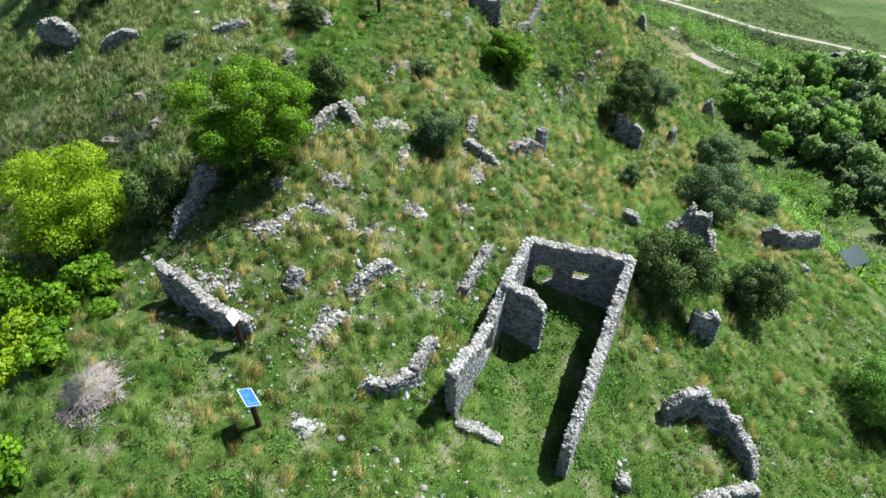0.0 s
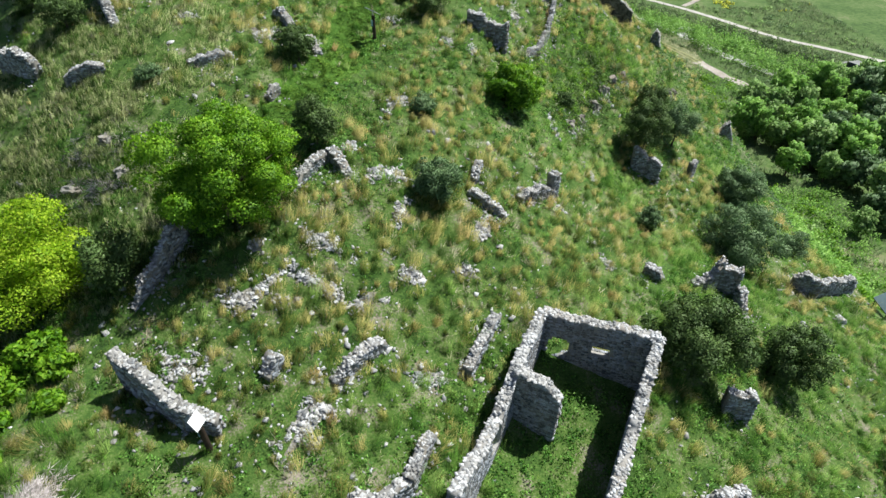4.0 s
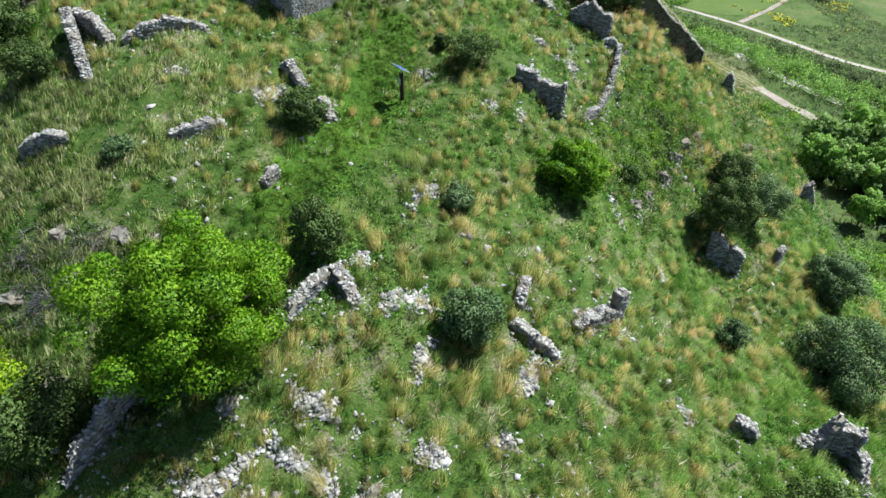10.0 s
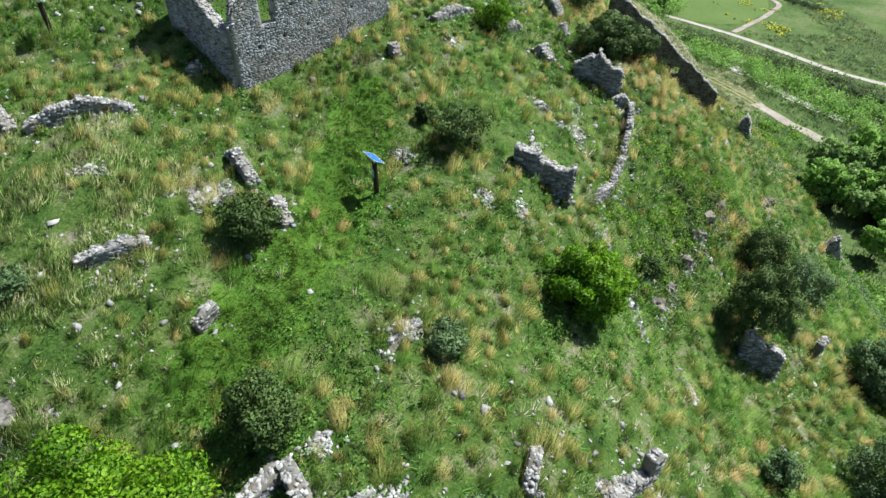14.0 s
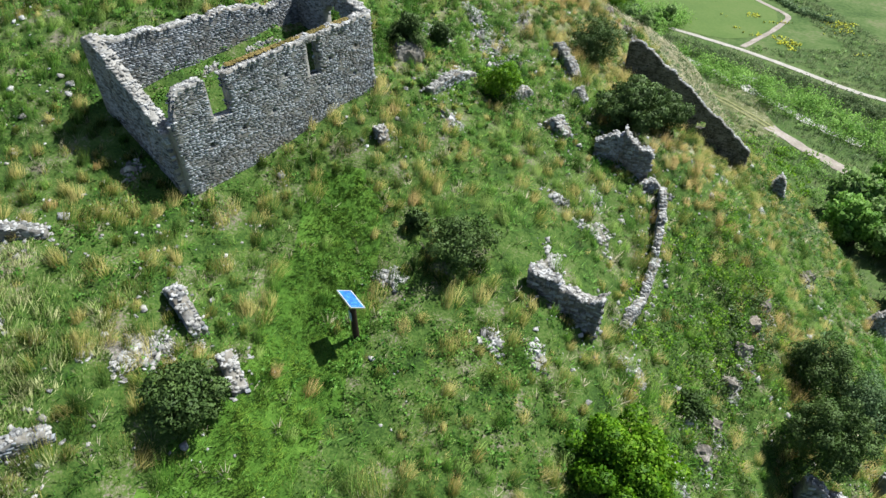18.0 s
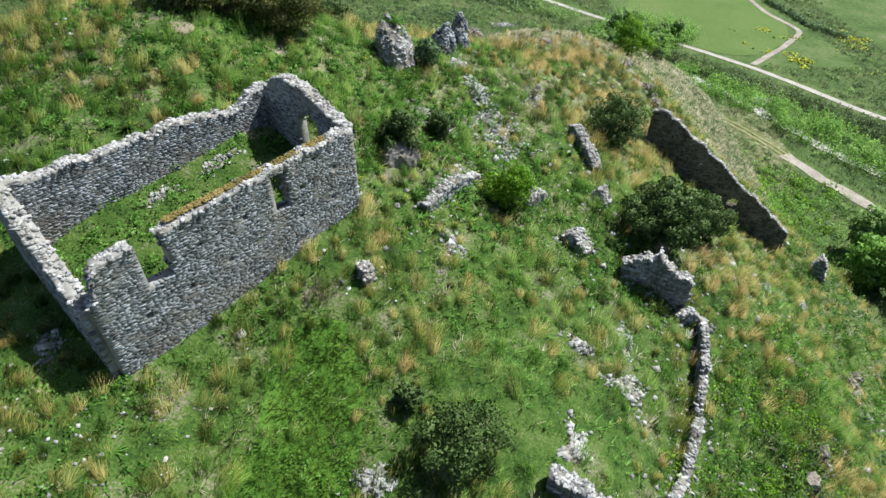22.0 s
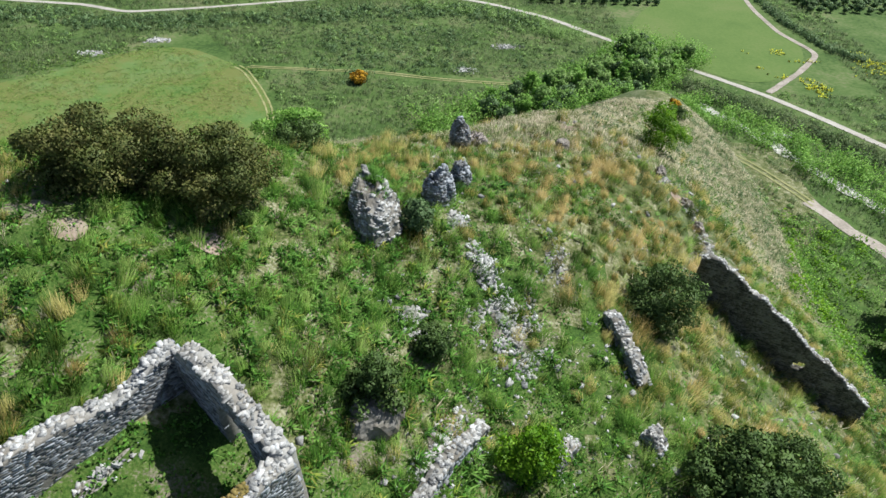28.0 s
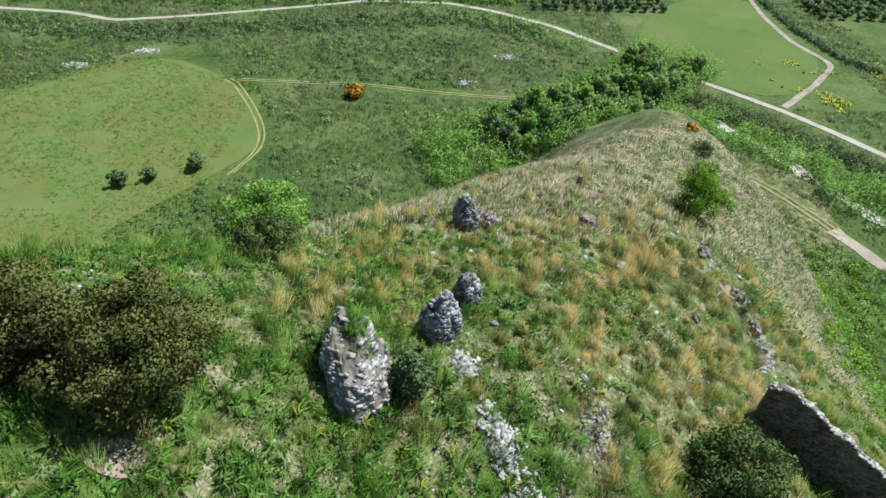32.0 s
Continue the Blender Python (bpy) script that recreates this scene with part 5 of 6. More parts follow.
for k, (x, y, r, h, mat, words, n) in enumerate((
        (-7.1, 33.7, 1.35, 1.5, M_LEAF_DARK, DARK, 4200), (-0.4, 31.2, 1.45, 1.4, M_LEAF_OLIVE, "round grey-green bush among stones", 4200), (-9.5, 41.8, 1.4, 1.3, M_LEAF_DARK, DARK, 4200),
        (4.7, 42.0, 2.2, 1.7, M_LEAF, "bright green leafy shrub on the slope", 5500), (16.2, 46.9, 2.0, 2.5, M_LEAF_DARK, "tall dense dark evergreen over a broken wall", 7000), (19.6, 49.4, 1.9, 2.4, M_LEAF_OLIVE, "tall grey-green shrub on the slope", 6000), (17.9, 51.2, 1.8, 1.9, M_LEAF_DARK, DARK, 5000),
        (21.8, 38.3, 3.3, 2.4, M_LEAF_OLIVE, "rounded olive-green tree on the slope", 7000), (28.8, 42.0, 1.5, 1.1, M_LEAF_OLIVE, "small rounded olive-green bush", 2800), (26.0, 47.4, 2.5, 2.0, M_LEAF_OLIVE, "spreading olive-green bush on the slope", 4500),
        (13.6, 25.8, 3.1, 1.9, M_LEAF_DARK, "wide dark bush beside the roofless house", 7500), (20.3, 27.0, 2.3, 2.2, M_LEAF_DARK, DARK, 5000), (14.6, 38.2, 1.0, 1.0, M_LEAF_OLIVE, "small grey-green bush on the slope", 1800),
        (28.5, 22.0, 3.4, 2.6, M_LEAF_MID, "leafy green tree on the lower slope", 7000), (-4.3, 62.1, 1.2, 1.2, M_LEAF_DARK, "dark bush growing over a grey rock", 3000), (-2.6, 64.9, 0.85, 0.8, M_LEAF_DARK, "small dark bush on the slope", 1800),
        (0.8, 61.4, 1.25, 1.2, M_LEAF, "small bright green tree beside walls", 2400), (8.3, 61.2, 2.2, 1.4, M_LEAF_DARK, DARK, 5000), (10.4, 62.2, 1.6, 1.2, M_LEAF_DARK, DARK, 4000), (7.4, 69.7, 2.0, 1.6, M_LEAF_DARK, DARK, 5000),
        (13.1, 89.7, 2.1, 2.2, M_LEAF, "bright green tree on the edge of the crest", 4500), (-1.1, 49.2, 1.65, 1.25, M_LEAF_DARK, "low dark bush in the grass", 3000), (-3.6, 70.7, 0.8, 0.9, M_LEAF_OLIVE, "grey-green shrub beside a rock", 1800),
        (-10.3, 77.4, 1.6, 0.9, M_LEAF_DARK, "low dark bush on the crest", 3000), (-28.5, 46.5, 2.4, 1.8, M_LEAF_DARK, DARK, 5000), (-24.6, 43.2, 1.6, 1.2, M_LEAF_DARK, DARK, 3000), (-30.5, 51.0, 3.0, 2.3, M_LEAF_DARK, DARK, 6000),
        (-1.3, 37.8, 0.95, 0.6, M_LEAF_OLIVE, "low silvery bush in the grass", 1400), (-17.5, 38.0, 1.0, 0.5, M_LEAF_OLIVE, "low silvery bush in the grass", 1200), (-3.0, 50.9, 0.6, 0.5, M_LEAF_DARK, "small dark bush beside a hollow", 1200),
        (9.3, 46.8, 0.9, 0.7, M_LEAF_DARK, "small dark bush on the slope", 1400), (23.0, 113.0, 1.3, 1.0, M_LEAF_DARK, "prickly dark shrub on the ridge", 1500), (-1.0, 83.5, 0.8, 0.5, M_ASH, "bare grey twiggy shrub beside a rock", 1200))):
    tree("bush", x, y, r, r * 0.95, h, h * 0.85, mat, words, "bush", int(n * (2.3 if r < 2.2 else 3.6)), 0.06 if r < 2.2 else 0.072, 46 if r < 2 else 70, 20 + k, "bushes on the hill", 0.09, 3)
tree("holm_oak", -11.1, 69.0, 2.8, 2.4, 1.75, 1.35, M_LEAF_BROWN, "dense dark holm oak on the hilltop", leaves=32000, leaf=0.055, lobes=60, seed=71, trunk_r=0.22)
tree("holm_oak", -14.5, 68.4, 3.0, 2.4, 1.7, 1.25, M_LEAF_BROWN, "dense holm oak with rusty spring leaves", leaves=32000, leaf=0.055, lobes=60, seed=72, trunk_r=0.22)
tree("bush", -12.4, 82.8, 2.8, 2.5, 1.9, 1.5, M_LEAF_MID, "wide green bush below the crest", "bush", 15000, 0.08, 50, 73)

# ---- grass of the hill ----
def scatter(n, x0, x1, y0, y1, keep):
    """Random places in a rectangle, kept where keep(x, y) beats chance and clear of the walls."""
    xs, ys = rng.uniform(x0, x1, n), rng.uniform(y0, y1, n)
    ok = rng.random(n) < keep(xs, ys)
    return xs[ok], ys[ok]


def inside_quad(x, y, a, b, c, grow=0.0):
    """Whether places lie in the rectangle with corner a and sides to b and c."""
    a, u, v = np.array(a), np.array(b) - np.array(a), np.array(c) - np.array(a)
    lu, lv = np.hypot(*u), np.hypot(*v)
    s, t = ((x - a[0]) * u[0] + (y - a[1]) * u[1]) / lu, ((x - a[0]) * v[0] + (y - a[1]) * v[1]) / lv
    return (s > -grow) & (s < lu + grow) & (t > -grow) & (t < lv + grow)


def clear(x, y):
    """1 where nothing built stands."""
    return 1.0 - (inside_quad(x, y, CN, CE, CW, 0.35) | inside_quad(x, y, AL, AR, AF, 0.35))


def golden(x, y):
    """Where the grass stands dry."""
    dry = (patches(x, y, 7, 21) - 0.5) * 3.0 + 0.55 - 0.45 * np.clip((x - 10) / 6, 0, 1) * (y < 34)
    dry = dry + 0.6 * np.exp(-((x - 2) / 11) ** 2 - ((y - 29) / 10) ** 2) + 1.0 * np.exp(-((x - 4) / 8) ** 2 - ((y - 79) / 9) ** 2) + 0.9 * rusty_strip(x, y)
    dry = dry + 0.1 * np.exp(-((x + 1) / 9) ** 2 - ((y - 74) / 7) ** 2) - 0.25 * np.exp(-((x - 3) / 7) ** 2 - ((y - 62) / 6) ** 2)
    dry = dry - 0.7 * np.exp(-((x - 5) / 6) ** 2 - ((y - 17) / 7) ** 2) - 0.5 * np.exp(-((x - 1) / 8) ** 2 - ((y - 54) / 6) ** 2) - 0.5 * np.exp(-((x - 18) / 6) ** 2 - ((y - 26) / 5) ** 2) - 0.45 * np.exp(-((x + 14) / 8) ** 2 - ((y - 68) / 10) ** 2)
    return np.clip(dry, 0, 1) * (1 - path_green(x, y))


on_hill = lambda x, y: np.clip((land(x, y) - VALLEY - 6) / 6, 0, 1)
hill = lambda x, y: clear(x, y) * on_hill(x, y)
west = lambda x, y: np.clip((-12 - x) / 5, 0, 1) * np.clip((y - 24) / 4, 0, 1) * np.clip((47 - y) / 6, 0, 1)
north = lambda x, y: np.clip((y - 80.5 - 0.25 * np.clip(x, -8, 8) + 6 * (patches(x, y, 5, 19) - 0.5)) / 6 + np.clip((x - 16) / 8, 0, 2) * (y > 56), 0, 1)
tufts = lambda x, y, seed: np.clip(patches(x, y, 1.5, seed, 1) * 2.4 - 0.55, 0, 1)
def tuft_grid(gap, x0, x1, y0, y1):
    """Places of separate tufts: one in each cell of a grid, shifted about."""
    u, v = np.meshgrid(np.arange(x0, x1, gap), np.arange(y0, y1, gap))
    return u.ravel() + rng.uniform(-0.45, 0.45, u.size) * gap, v.ravel() + rng.uniform(-0.45, 0.45, u.size) * gap


px, py = tuft_grid(0.7, -30, 34, 8, 100)
rough = np.clip(patches(px, py, 3.2, 15) * 2.2 - 0.4 + 0.45 * np.exp(-((px + 2) / 9) ** 2 - ((py - 28) / 8) ** 2), 0.2, 0.9)
thick_here = hill(px, py) * (1 - 0.9 * path_green(px, py)) * (1 - west(px, py)) * (1 - 0.8 * north(px, py)) * rough
strip = rusty_strip(px, py)
bank = np.exp(-((px - 10.0 - (py - 48) * 0.3) / 2.0) ** 2) * (py > 40) * (py < 58)
grows = rng.random(len(px)) < thick_here * (1 - 0.5 * bank) + 0.9 * strip
gold = rng.random(len(px)) < golden(px, py) * 0.85 * (1 - bank) + 0.1 + 0.6 * strip
rusty = gold & (rng.random(len(px)) < np.clip(1.2 * np.exp(-((px - 5) / 7) ** 2 - ((py - 80) / 11) ** 2) + strip + 0.1, 0, 1))
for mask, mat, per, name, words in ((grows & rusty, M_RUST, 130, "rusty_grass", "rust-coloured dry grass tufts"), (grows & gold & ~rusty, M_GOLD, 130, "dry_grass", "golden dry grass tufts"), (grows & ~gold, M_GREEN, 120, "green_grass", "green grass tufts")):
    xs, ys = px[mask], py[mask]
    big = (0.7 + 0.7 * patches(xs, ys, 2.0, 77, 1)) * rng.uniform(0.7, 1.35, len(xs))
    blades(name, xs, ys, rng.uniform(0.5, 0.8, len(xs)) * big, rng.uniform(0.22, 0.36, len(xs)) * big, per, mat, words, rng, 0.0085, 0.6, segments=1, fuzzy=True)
px, py = tuft_grid(0.47, -28, 32, 9, 96)
small = rng.random(len(px)) < 0.8 * hill(px, py) * (1 - 0.85 * path_green(px, py)) * (1 - 0.6 * west(px, py)) * (1 - 0.7 * north(px, py)) * np.clip(patches(px, py, 2.4, 16) * 2.4 - 0.4, 0.15, 1)
tan_ = rng.random(len(px)) < 0.12 + 0.4 * golden(px, py)
for mask, mat, words in ((small & tan_, M_GOLD, "small dry grass tufts between the large ones"), (small & ~tan_, M_GREEN, "small green grass tufts between the large ones")):
    xs, ys = px[mask], py[mask]
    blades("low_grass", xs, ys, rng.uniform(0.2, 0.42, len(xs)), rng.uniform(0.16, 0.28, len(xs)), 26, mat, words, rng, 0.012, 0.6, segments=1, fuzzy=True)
xs, ys = scatter(26000, -34, -8, 22, 50, lambda x, y: hill(x, y) * west(x, y) * tufts(x, y, 10))
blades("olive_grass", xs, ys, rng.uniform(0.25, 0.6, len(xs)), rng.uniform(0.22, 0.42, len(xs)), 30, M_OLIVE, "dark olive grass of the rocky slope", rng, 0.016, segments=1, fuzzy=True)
xs, ys = scatter(50000, -30, 34, 8, 98, lambda x, y: on_hill(x, y) * (0.35 + 0.65 * np.maximum(path_green(x, y), patches(x, y, 5, 31) > 0.48)) * (1 - 0.6 * golden(x, y)) * (1 - 0.7 * west(x, y)) * (1 - 0.6 * north(x, y)))
blades("short_grass", xs, ys, rng.uniform(0.08, 0.2, len(xs)), rng.uniform(0.12, 0.3, len(xs)), 6, M_LAWN, "short fresh green grass", rng, 0.014, segments=1)
xs, ys = scatter(60000, -13, -2, 33, 56, lambda x, y: path_green(x, y))
blades("path_grass", xs, ys, rng.uniform(0.06, 0.14, len(xs)), rng.uniform(0.1, 0.22, len(xs)), 5, M_LAWN, "short bright green grass of the path", rng, 0.016, segments=1)
weedy = lambda x, y: on_hill(x, y) * np.clip(patches(x, y, 4.5, 41) * 3.4 - 1.15 + 1.8 * inside_quad(x, y, AL, AR, AF) + 1.8 * inside_quad(x, y, CN, CE, CW) + 0.5 * np.exp(-((x - 10.0 - (y - 48) * 0.3) / 2.4) ** 2) * (y > 40) * (y < 60) + 0.5 * (x > 12) * (y < 34) + 0.45 * (x < -5) * (y > 60) - 0.9 * path_green(x, y) - 0.5 * golden(x, y) - rusty_strip(x, y), 0, 1)
xs, ys = scatter(30000, -28, 34, 8, 80, weedy)
thicket("leafy_weeds", list(zip(xs, ys)), 0.3, 0.18, 17, 0.06, M_HERB, "fresh leafy weeds in low cushions", rng, "weeds")
xs, ys = scatter(20000, -30, 34, 8, 98, lambda x, y: on_hill(x, y) * np.clip(patches(x, y, 6, 43) * 3 - 0.95, 0, 1))
blades("herbs", xs, ys, rng.uniform(0.12, 0.3, len(xs)), rng.uniform(0.16, 0.34, len(xs)), 9, M_HERB, "broad-leaved weeds among the grass", rng, 0.024, 0.9, "weeds", 1)
xs, ys = scatter(2600, -20, 6, 58, 82, lambda x, y: hill(x, y) * np.clip(patches(x, y, 3.0, 47) * 3 - 0.7, 0, 1) * np.clip((3 - x) / 6, 0.1, 1))
for share, mat, words in ((0.85, M_HERB, "dark strap-leaved squill rosettes on the crest"), (1.0, M_SQUILL, "yellowing strap-leaved squill rosettes on the crest")):
    pick = rng.random(len(xs)) < share
    blades("squill", xs[pick], ys[pick], rng.uniform(0.22, 0.4, pick.sum()), rng.uniform(0.24, 0.4, pick.sum()), 15, mat, words, rng, 0.03, 0.9, "weeds", 2)
    xs, ys = xs[~pick], ys[~pick]
xs, ys = scatter(62000, -26, 52, 56, 142, lambda x, y: north(x, y) * np.clip(patches(x, y, 3, 51) * 2.0 - 0.1, 0, 1) * on_hill(x, y) * clear(x, y))
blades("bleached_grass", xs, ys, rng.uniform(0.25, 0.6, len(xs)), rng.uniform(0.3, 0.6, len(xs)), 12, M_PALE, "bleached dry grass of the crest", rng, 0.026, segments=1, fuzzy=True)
xs, ys = scatter(16000, -30, 34, 6, 100, lambda x, y: hill(x, y) * (0.1 + 0.5 * golden(x, y)) * tufts(x, y, 12))
top_x, top_y = rng.normal(-5.6, 0.4, 60), rng.normal(71.3, 0.55, 60)
top_z = at(-5.4, 70.9) + 1.95 - 0.7 * ((top_x + 5.6) ** 2 / 0.8 + (top_y - 71.3) ** 2 / 1.6)
blades("stump_growth", top_x, top_y, rng.uniform(0.2, 0.4, 60), rng.uniform(0.18, 0.32, 60), 30, M_HERB, "weeds growing on top of the masonry stump", rng, 0.014, 0.8, "weeds", 1, top_z)
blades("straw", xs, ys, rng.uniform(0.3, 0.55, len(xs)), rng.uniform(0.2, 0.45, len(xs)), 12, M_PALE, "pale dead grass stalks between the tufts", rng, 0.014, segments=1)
xs, ys = scatter(17000, -30, 34, 8, 98, lambda x, y: hill(x, y) * (1 - path_green(x, y)) * np.clip(patches(x, y, 4, 61) * 4 - 1.85 + 1.1 * np.exp(-((x + 4) / 8) ** 2 - ((y - 25) / 8) ** 2), 0, 1))
scattered = []
for x, y, z in zip(xs, ys, land(xs, ys)):
    w = rng.uniform(0.04, 0.13) * (1 + 1.6 * (rng.random() < 0.12))
    q = Euler((rng.uniform(-.5, .5), rng.uniform(-.5, .5), rng.uniform(0, 6.3))).to_matrix()
    scattered += [(x, y, z + w * 0.12), tuple(q @ Vector((w, 0, 0))), tuple(q @ Vector((0, w * 0.75, 0))), tuple(q @ Vector((0, 0, w * 0.5)))]
tagged(joined_stones("scattered_stones", scattered, M_WHITE, None, 9, 0.25), "small bleached stones scattered in the grass", "stones")

heap_x, heap_y = rng.normal(-14.7, 0.42, 260), rng.normal(14.9, 0.6, 260)
heap_z = land(heap_x, heap_y) + 0.35 * np.exp(-((heap_x + 14.7) ** 2 + (heap_y - 14.9) ** 2) / 1.2)
brush = blades("brush_heap", heap_x, heap_y, rng.uniform(0.06, 0.18, 260), rng.uniform(0.25, 0.45, 260), 16, M_ASH, "flattened heap of ash-grey dry brush", rng, 0.018, 0.8, "brush", 1, heap_z)
for k, (x, y) in enumerate(((-18.6, 31.6), (-20.2, 33.6), (-17.2, 33.4), (-21.6, 31.0), (-18.0, 27.6))):
    hx, hy = rng.normal(x, 0.8, 90), rng.normal(y, 0.6, 90)
    blades("dead_brush", hx, hy, rng.uniform(0.15, 0.4, 90), rng.uniform(0.3, 0.6, 90), 10, M_ASH, "grey dead brush on the rocky slope", rng, 0.018, 0.8, "brush", 1)
    boulder(x + 1.1, y + 0.7, 0.5, 0.35, 0.22, "grey rock showing through the slope", 60 + k, lumps=0.5, detail=3)
cap_rng, caps = random.Random(4), []
for k in range(1300):
    t, o = cap_rng.uniform(2.9, 9.2), cap_rng.uniform(-0.24, 0.04)
    ux, uy = (CE[0] - CN[0]) / 10.28, (CE[1] - CN[1]) / 10.28
    w = cap_rng.uniform(0.04, 0.1)
    caps += [(CN[0] + ux * t + uy * o, CN[1] + uy * t - ux * o, 23.86 + 0.05 * (t - 2.9) + cap_rng.uniform(0, 0.05)), (ux * w, uy * w, 0), (-uy * w, ux * w, 0), (0, 0, w * 0.3)]
moss = joined_stones("lichen_crust", caps, M_LICHEN, None, 4)
moss.parent = chapel
moss.matrix_parent_inverse = chapel.matrix_world.inverted()

BANK = ((8.6, 43.6), (10.6, 47.0), (13.0, 50.6), (15.0, 53.2), (17.0, 57.0))
spots = [(BANK[k][0] + (BANK[k + 1][0] - BANK[k][0]) * f + o * 0.8, BANK[k][1] + (BANK[k + 1][1] - BANK[k][1]) * f - o * 0.5) for k, f, o in zip(rng.integers(0, 4, 150), rng.random(150), rng.normal(-0.6, 1.3, 150))]
thicket("bank_scrub", spots, 0.5, 0.5, 70, 0.06, M_LEAF_DARK, "dark green scrub along the bank below the terrace", rng)
spots = [(x + rng.normal(-1.4, 1.2), y + rng.normal(0.6, 1.2)) for x, y in spots]
thicket("bank_herbs", spots, 0.6, 0.45, 70, 0.06, M_LEAF, "fresh green shrubs above the bank", rng)
for k, (x, y) in enumerate(((9.6, 45.2), (10.7, 46.9), (12.2, 49.2), (13.3, 51.0), (14.4, 52.6), (15.6, 54.2), (23.4, 62.4), (24.2, 63.2), (12.6, 81.5), (11.4, 84.0), (12.9, 79.6))):
    boulder(x, y, 0.42, 0.32, 0.5, "pale rock outcrop in the bank", 80 + k, M_PALEROCK, "rock_outcrop", 0.45, 3)
    rubble(x + 0.3, y - 0.4, 0.5, 0.8, 16, RUBBLE, 220 + k, turn=-30, pieces=4)

# ---- a hose down the flank ----
hose_way = [(50.6, 124.0), (49.0, 121.0), (47.4, 117.0), (45.4, 111.5), (44.9, 108.6), (46.6, 106.2), (49.0, 104.6), (50.8, 100.0), (51.0, 96.5)]
hose_bm = bmesh.new()
for (ax, ay), (bx, by) in zip(hose_way, hose_way[1:]):
    for k in range(5):
        p, q = [(ax + (bx - ax) * f, ay + (by - ay) * f) for f in (k / 5, (k + 1) / 5)]
        rod((*p, at(*p) + 0.16), (*q, at(*q) + 0.16), 0.07, 0.07, 6, hose_bm)
tagged(part("water_hose", hose_bm, M_PIPE), "pale plastic water hose lying on the slope", "hose")

# ---- the valley ----
kinds = [tree("valley_tree", 62, 95, 2.6, 2.5, 3.2, 3.6, M_LEAF_MID, "leafy green riverside tree", leaves=1700, leaf=0.3, lobes=24, seed=91, group="riverside trees", trunk_r=0.18, limbs=2),
         tree("valley_tree", 68, 100, 2.9, 2.8, 2.7, 3.0, M_LEAF_OLIVE, "grey-green leafy riverside tree", leaves=1700, leaf=0.3, lobes=24, seed=92, group="riverside trees", trunk_r=0.18, limbs=2),
         tree("valley_tree", 73, 92, 2.4, 2.4, 3.6, 3.8, M_LEAF_WILLOW, "pale green willow beside the stream", leaves=1700, leaf=0.3, lobes=24, seed=93, group="riverside trees", trunk_r=0.18, limbs=2)]
orchard = [tree("orchard_tree", 24, 250, 1.3, 1.3, 1.1, 1.2, M_LEAF_OLIVE, "small round olive tree of the orchard", "tree", 700, 0.2, 14, 94, "orchard trees", 0.08, 0)]


def plant(stock, spots, low, high):
    for x, y in spots:
        s = rng.uniform(low, high)
        ob = stock[int(rng.integers(len(stock)))]
        copy_thing(ob, pose(x, y, at(x, y), 0, 0, rng.uniform(0, 360)) @ Matrix.Diagonal((s, s, s * rng.uniform(0.85, 1.15), 1)))


def along(way, width, gap):
    """Places along a belt of the plan."""
    out = []
    for (ax, ay), (bx, by) in zip(way, way[1:]):
        length = math.hypot(bx - ax, by - ay)
        for _ in range(max(1, int(length / gap))):
            t, o = rng.random(), rng.uniform(-width / 2, width / 2)
            out.append((ax + (bx - ax) * t - (by - ay) / length * o, ay + (by - ay) * t + (bx - ax) / length * o))
    return out


plant(kinds, along(((60, 84), (66, 102), (72, 110)), 12, 1.0) + along(((74, 82), (86, 104), (94, 116)), 16, 1.3) + along(((62, 62), (70, 80)), 12, 1.6), 0.7, 1.3)
plant(kinds, along(((57, 97), (62, 110)), 7, 1.1) + along(((76, 117), (92, 122)), 8, 1.1), 0.8, 1.3)
plant(kinds, along(((4, 164), (24, 174), (40, 192), (52, 208)), 18, 0.5), 0.4, 0.95)
plant(orchard, [(20 + 3.4 * i + rng.uniform(-.6, .6), 250 + 4.2 * j + rng.uniform(-.6, .6)) for i in range(13) for j in range(6)], 0.8, 1.3)
plant(orchard, [(108 + 3.8 * i + rng.uniform(-.6, .6), 246 + 4.4 * j + rng.uniform(-.6, .6)) for i in range(10) for j in range(6)], 0.9, 1.4)
plant(orchard, [(-64.7, 145.1), (-60, 147.3), (-52.9, 151.6)], 1.2, 1.5)
tree("broom_bush", -27.2, 183.0, 2.6, 2.2, 1.6, 1.3, M_BROOM, "orange-yellow flowering broom bush", "bush", 1800, 0.25, 20, 96)
tree("broom_bush", 31.5, 136.0, 1.3, 1.2, 0.8, 0.6, M_BROOM, "orange-yellow flowering broom bush", "bush", 700, 0.2, 12, 97)
thicket("river_wood", along(((-10, 156), (8, 164), (26, 176), (42, 194), (54, 212)), 24, 0.13), 2.2, 3.2, 80, 0.22, M_LEAF_MID, "dense green wood along the dry stream", rng)
thicket("pale_willows", along(((-6, 160), (26, 178), (48, 204)), 22, 0.4) + along(((30, 214), (10, 236), (-20, 246)), 10, 0.6), 1.7, 2.4, 60, 0.22, M_LEAF_WILLOW, "soft grey-green willows along the dry stream", rng)
thicket("crest_foot_wood", along(((-40, 118), (-26, 114), (-10, 118), (-2, 128)), 9, 0.2), 1.6, 2.2, 60, 0.16, M_LEAF_MID, "green bushes at the foot of the crest", rng)
thicket("flank_wood", along(((40, 44), (50, 62), (56, 84)), 16, 0.16) + along(((44, 92), (52, 112), (58, 126)), 14, 0.25), 1.2, 1.3, 60, 0.14, M_LEAF_MID, "leafy green scrub on the lower flank", rng)
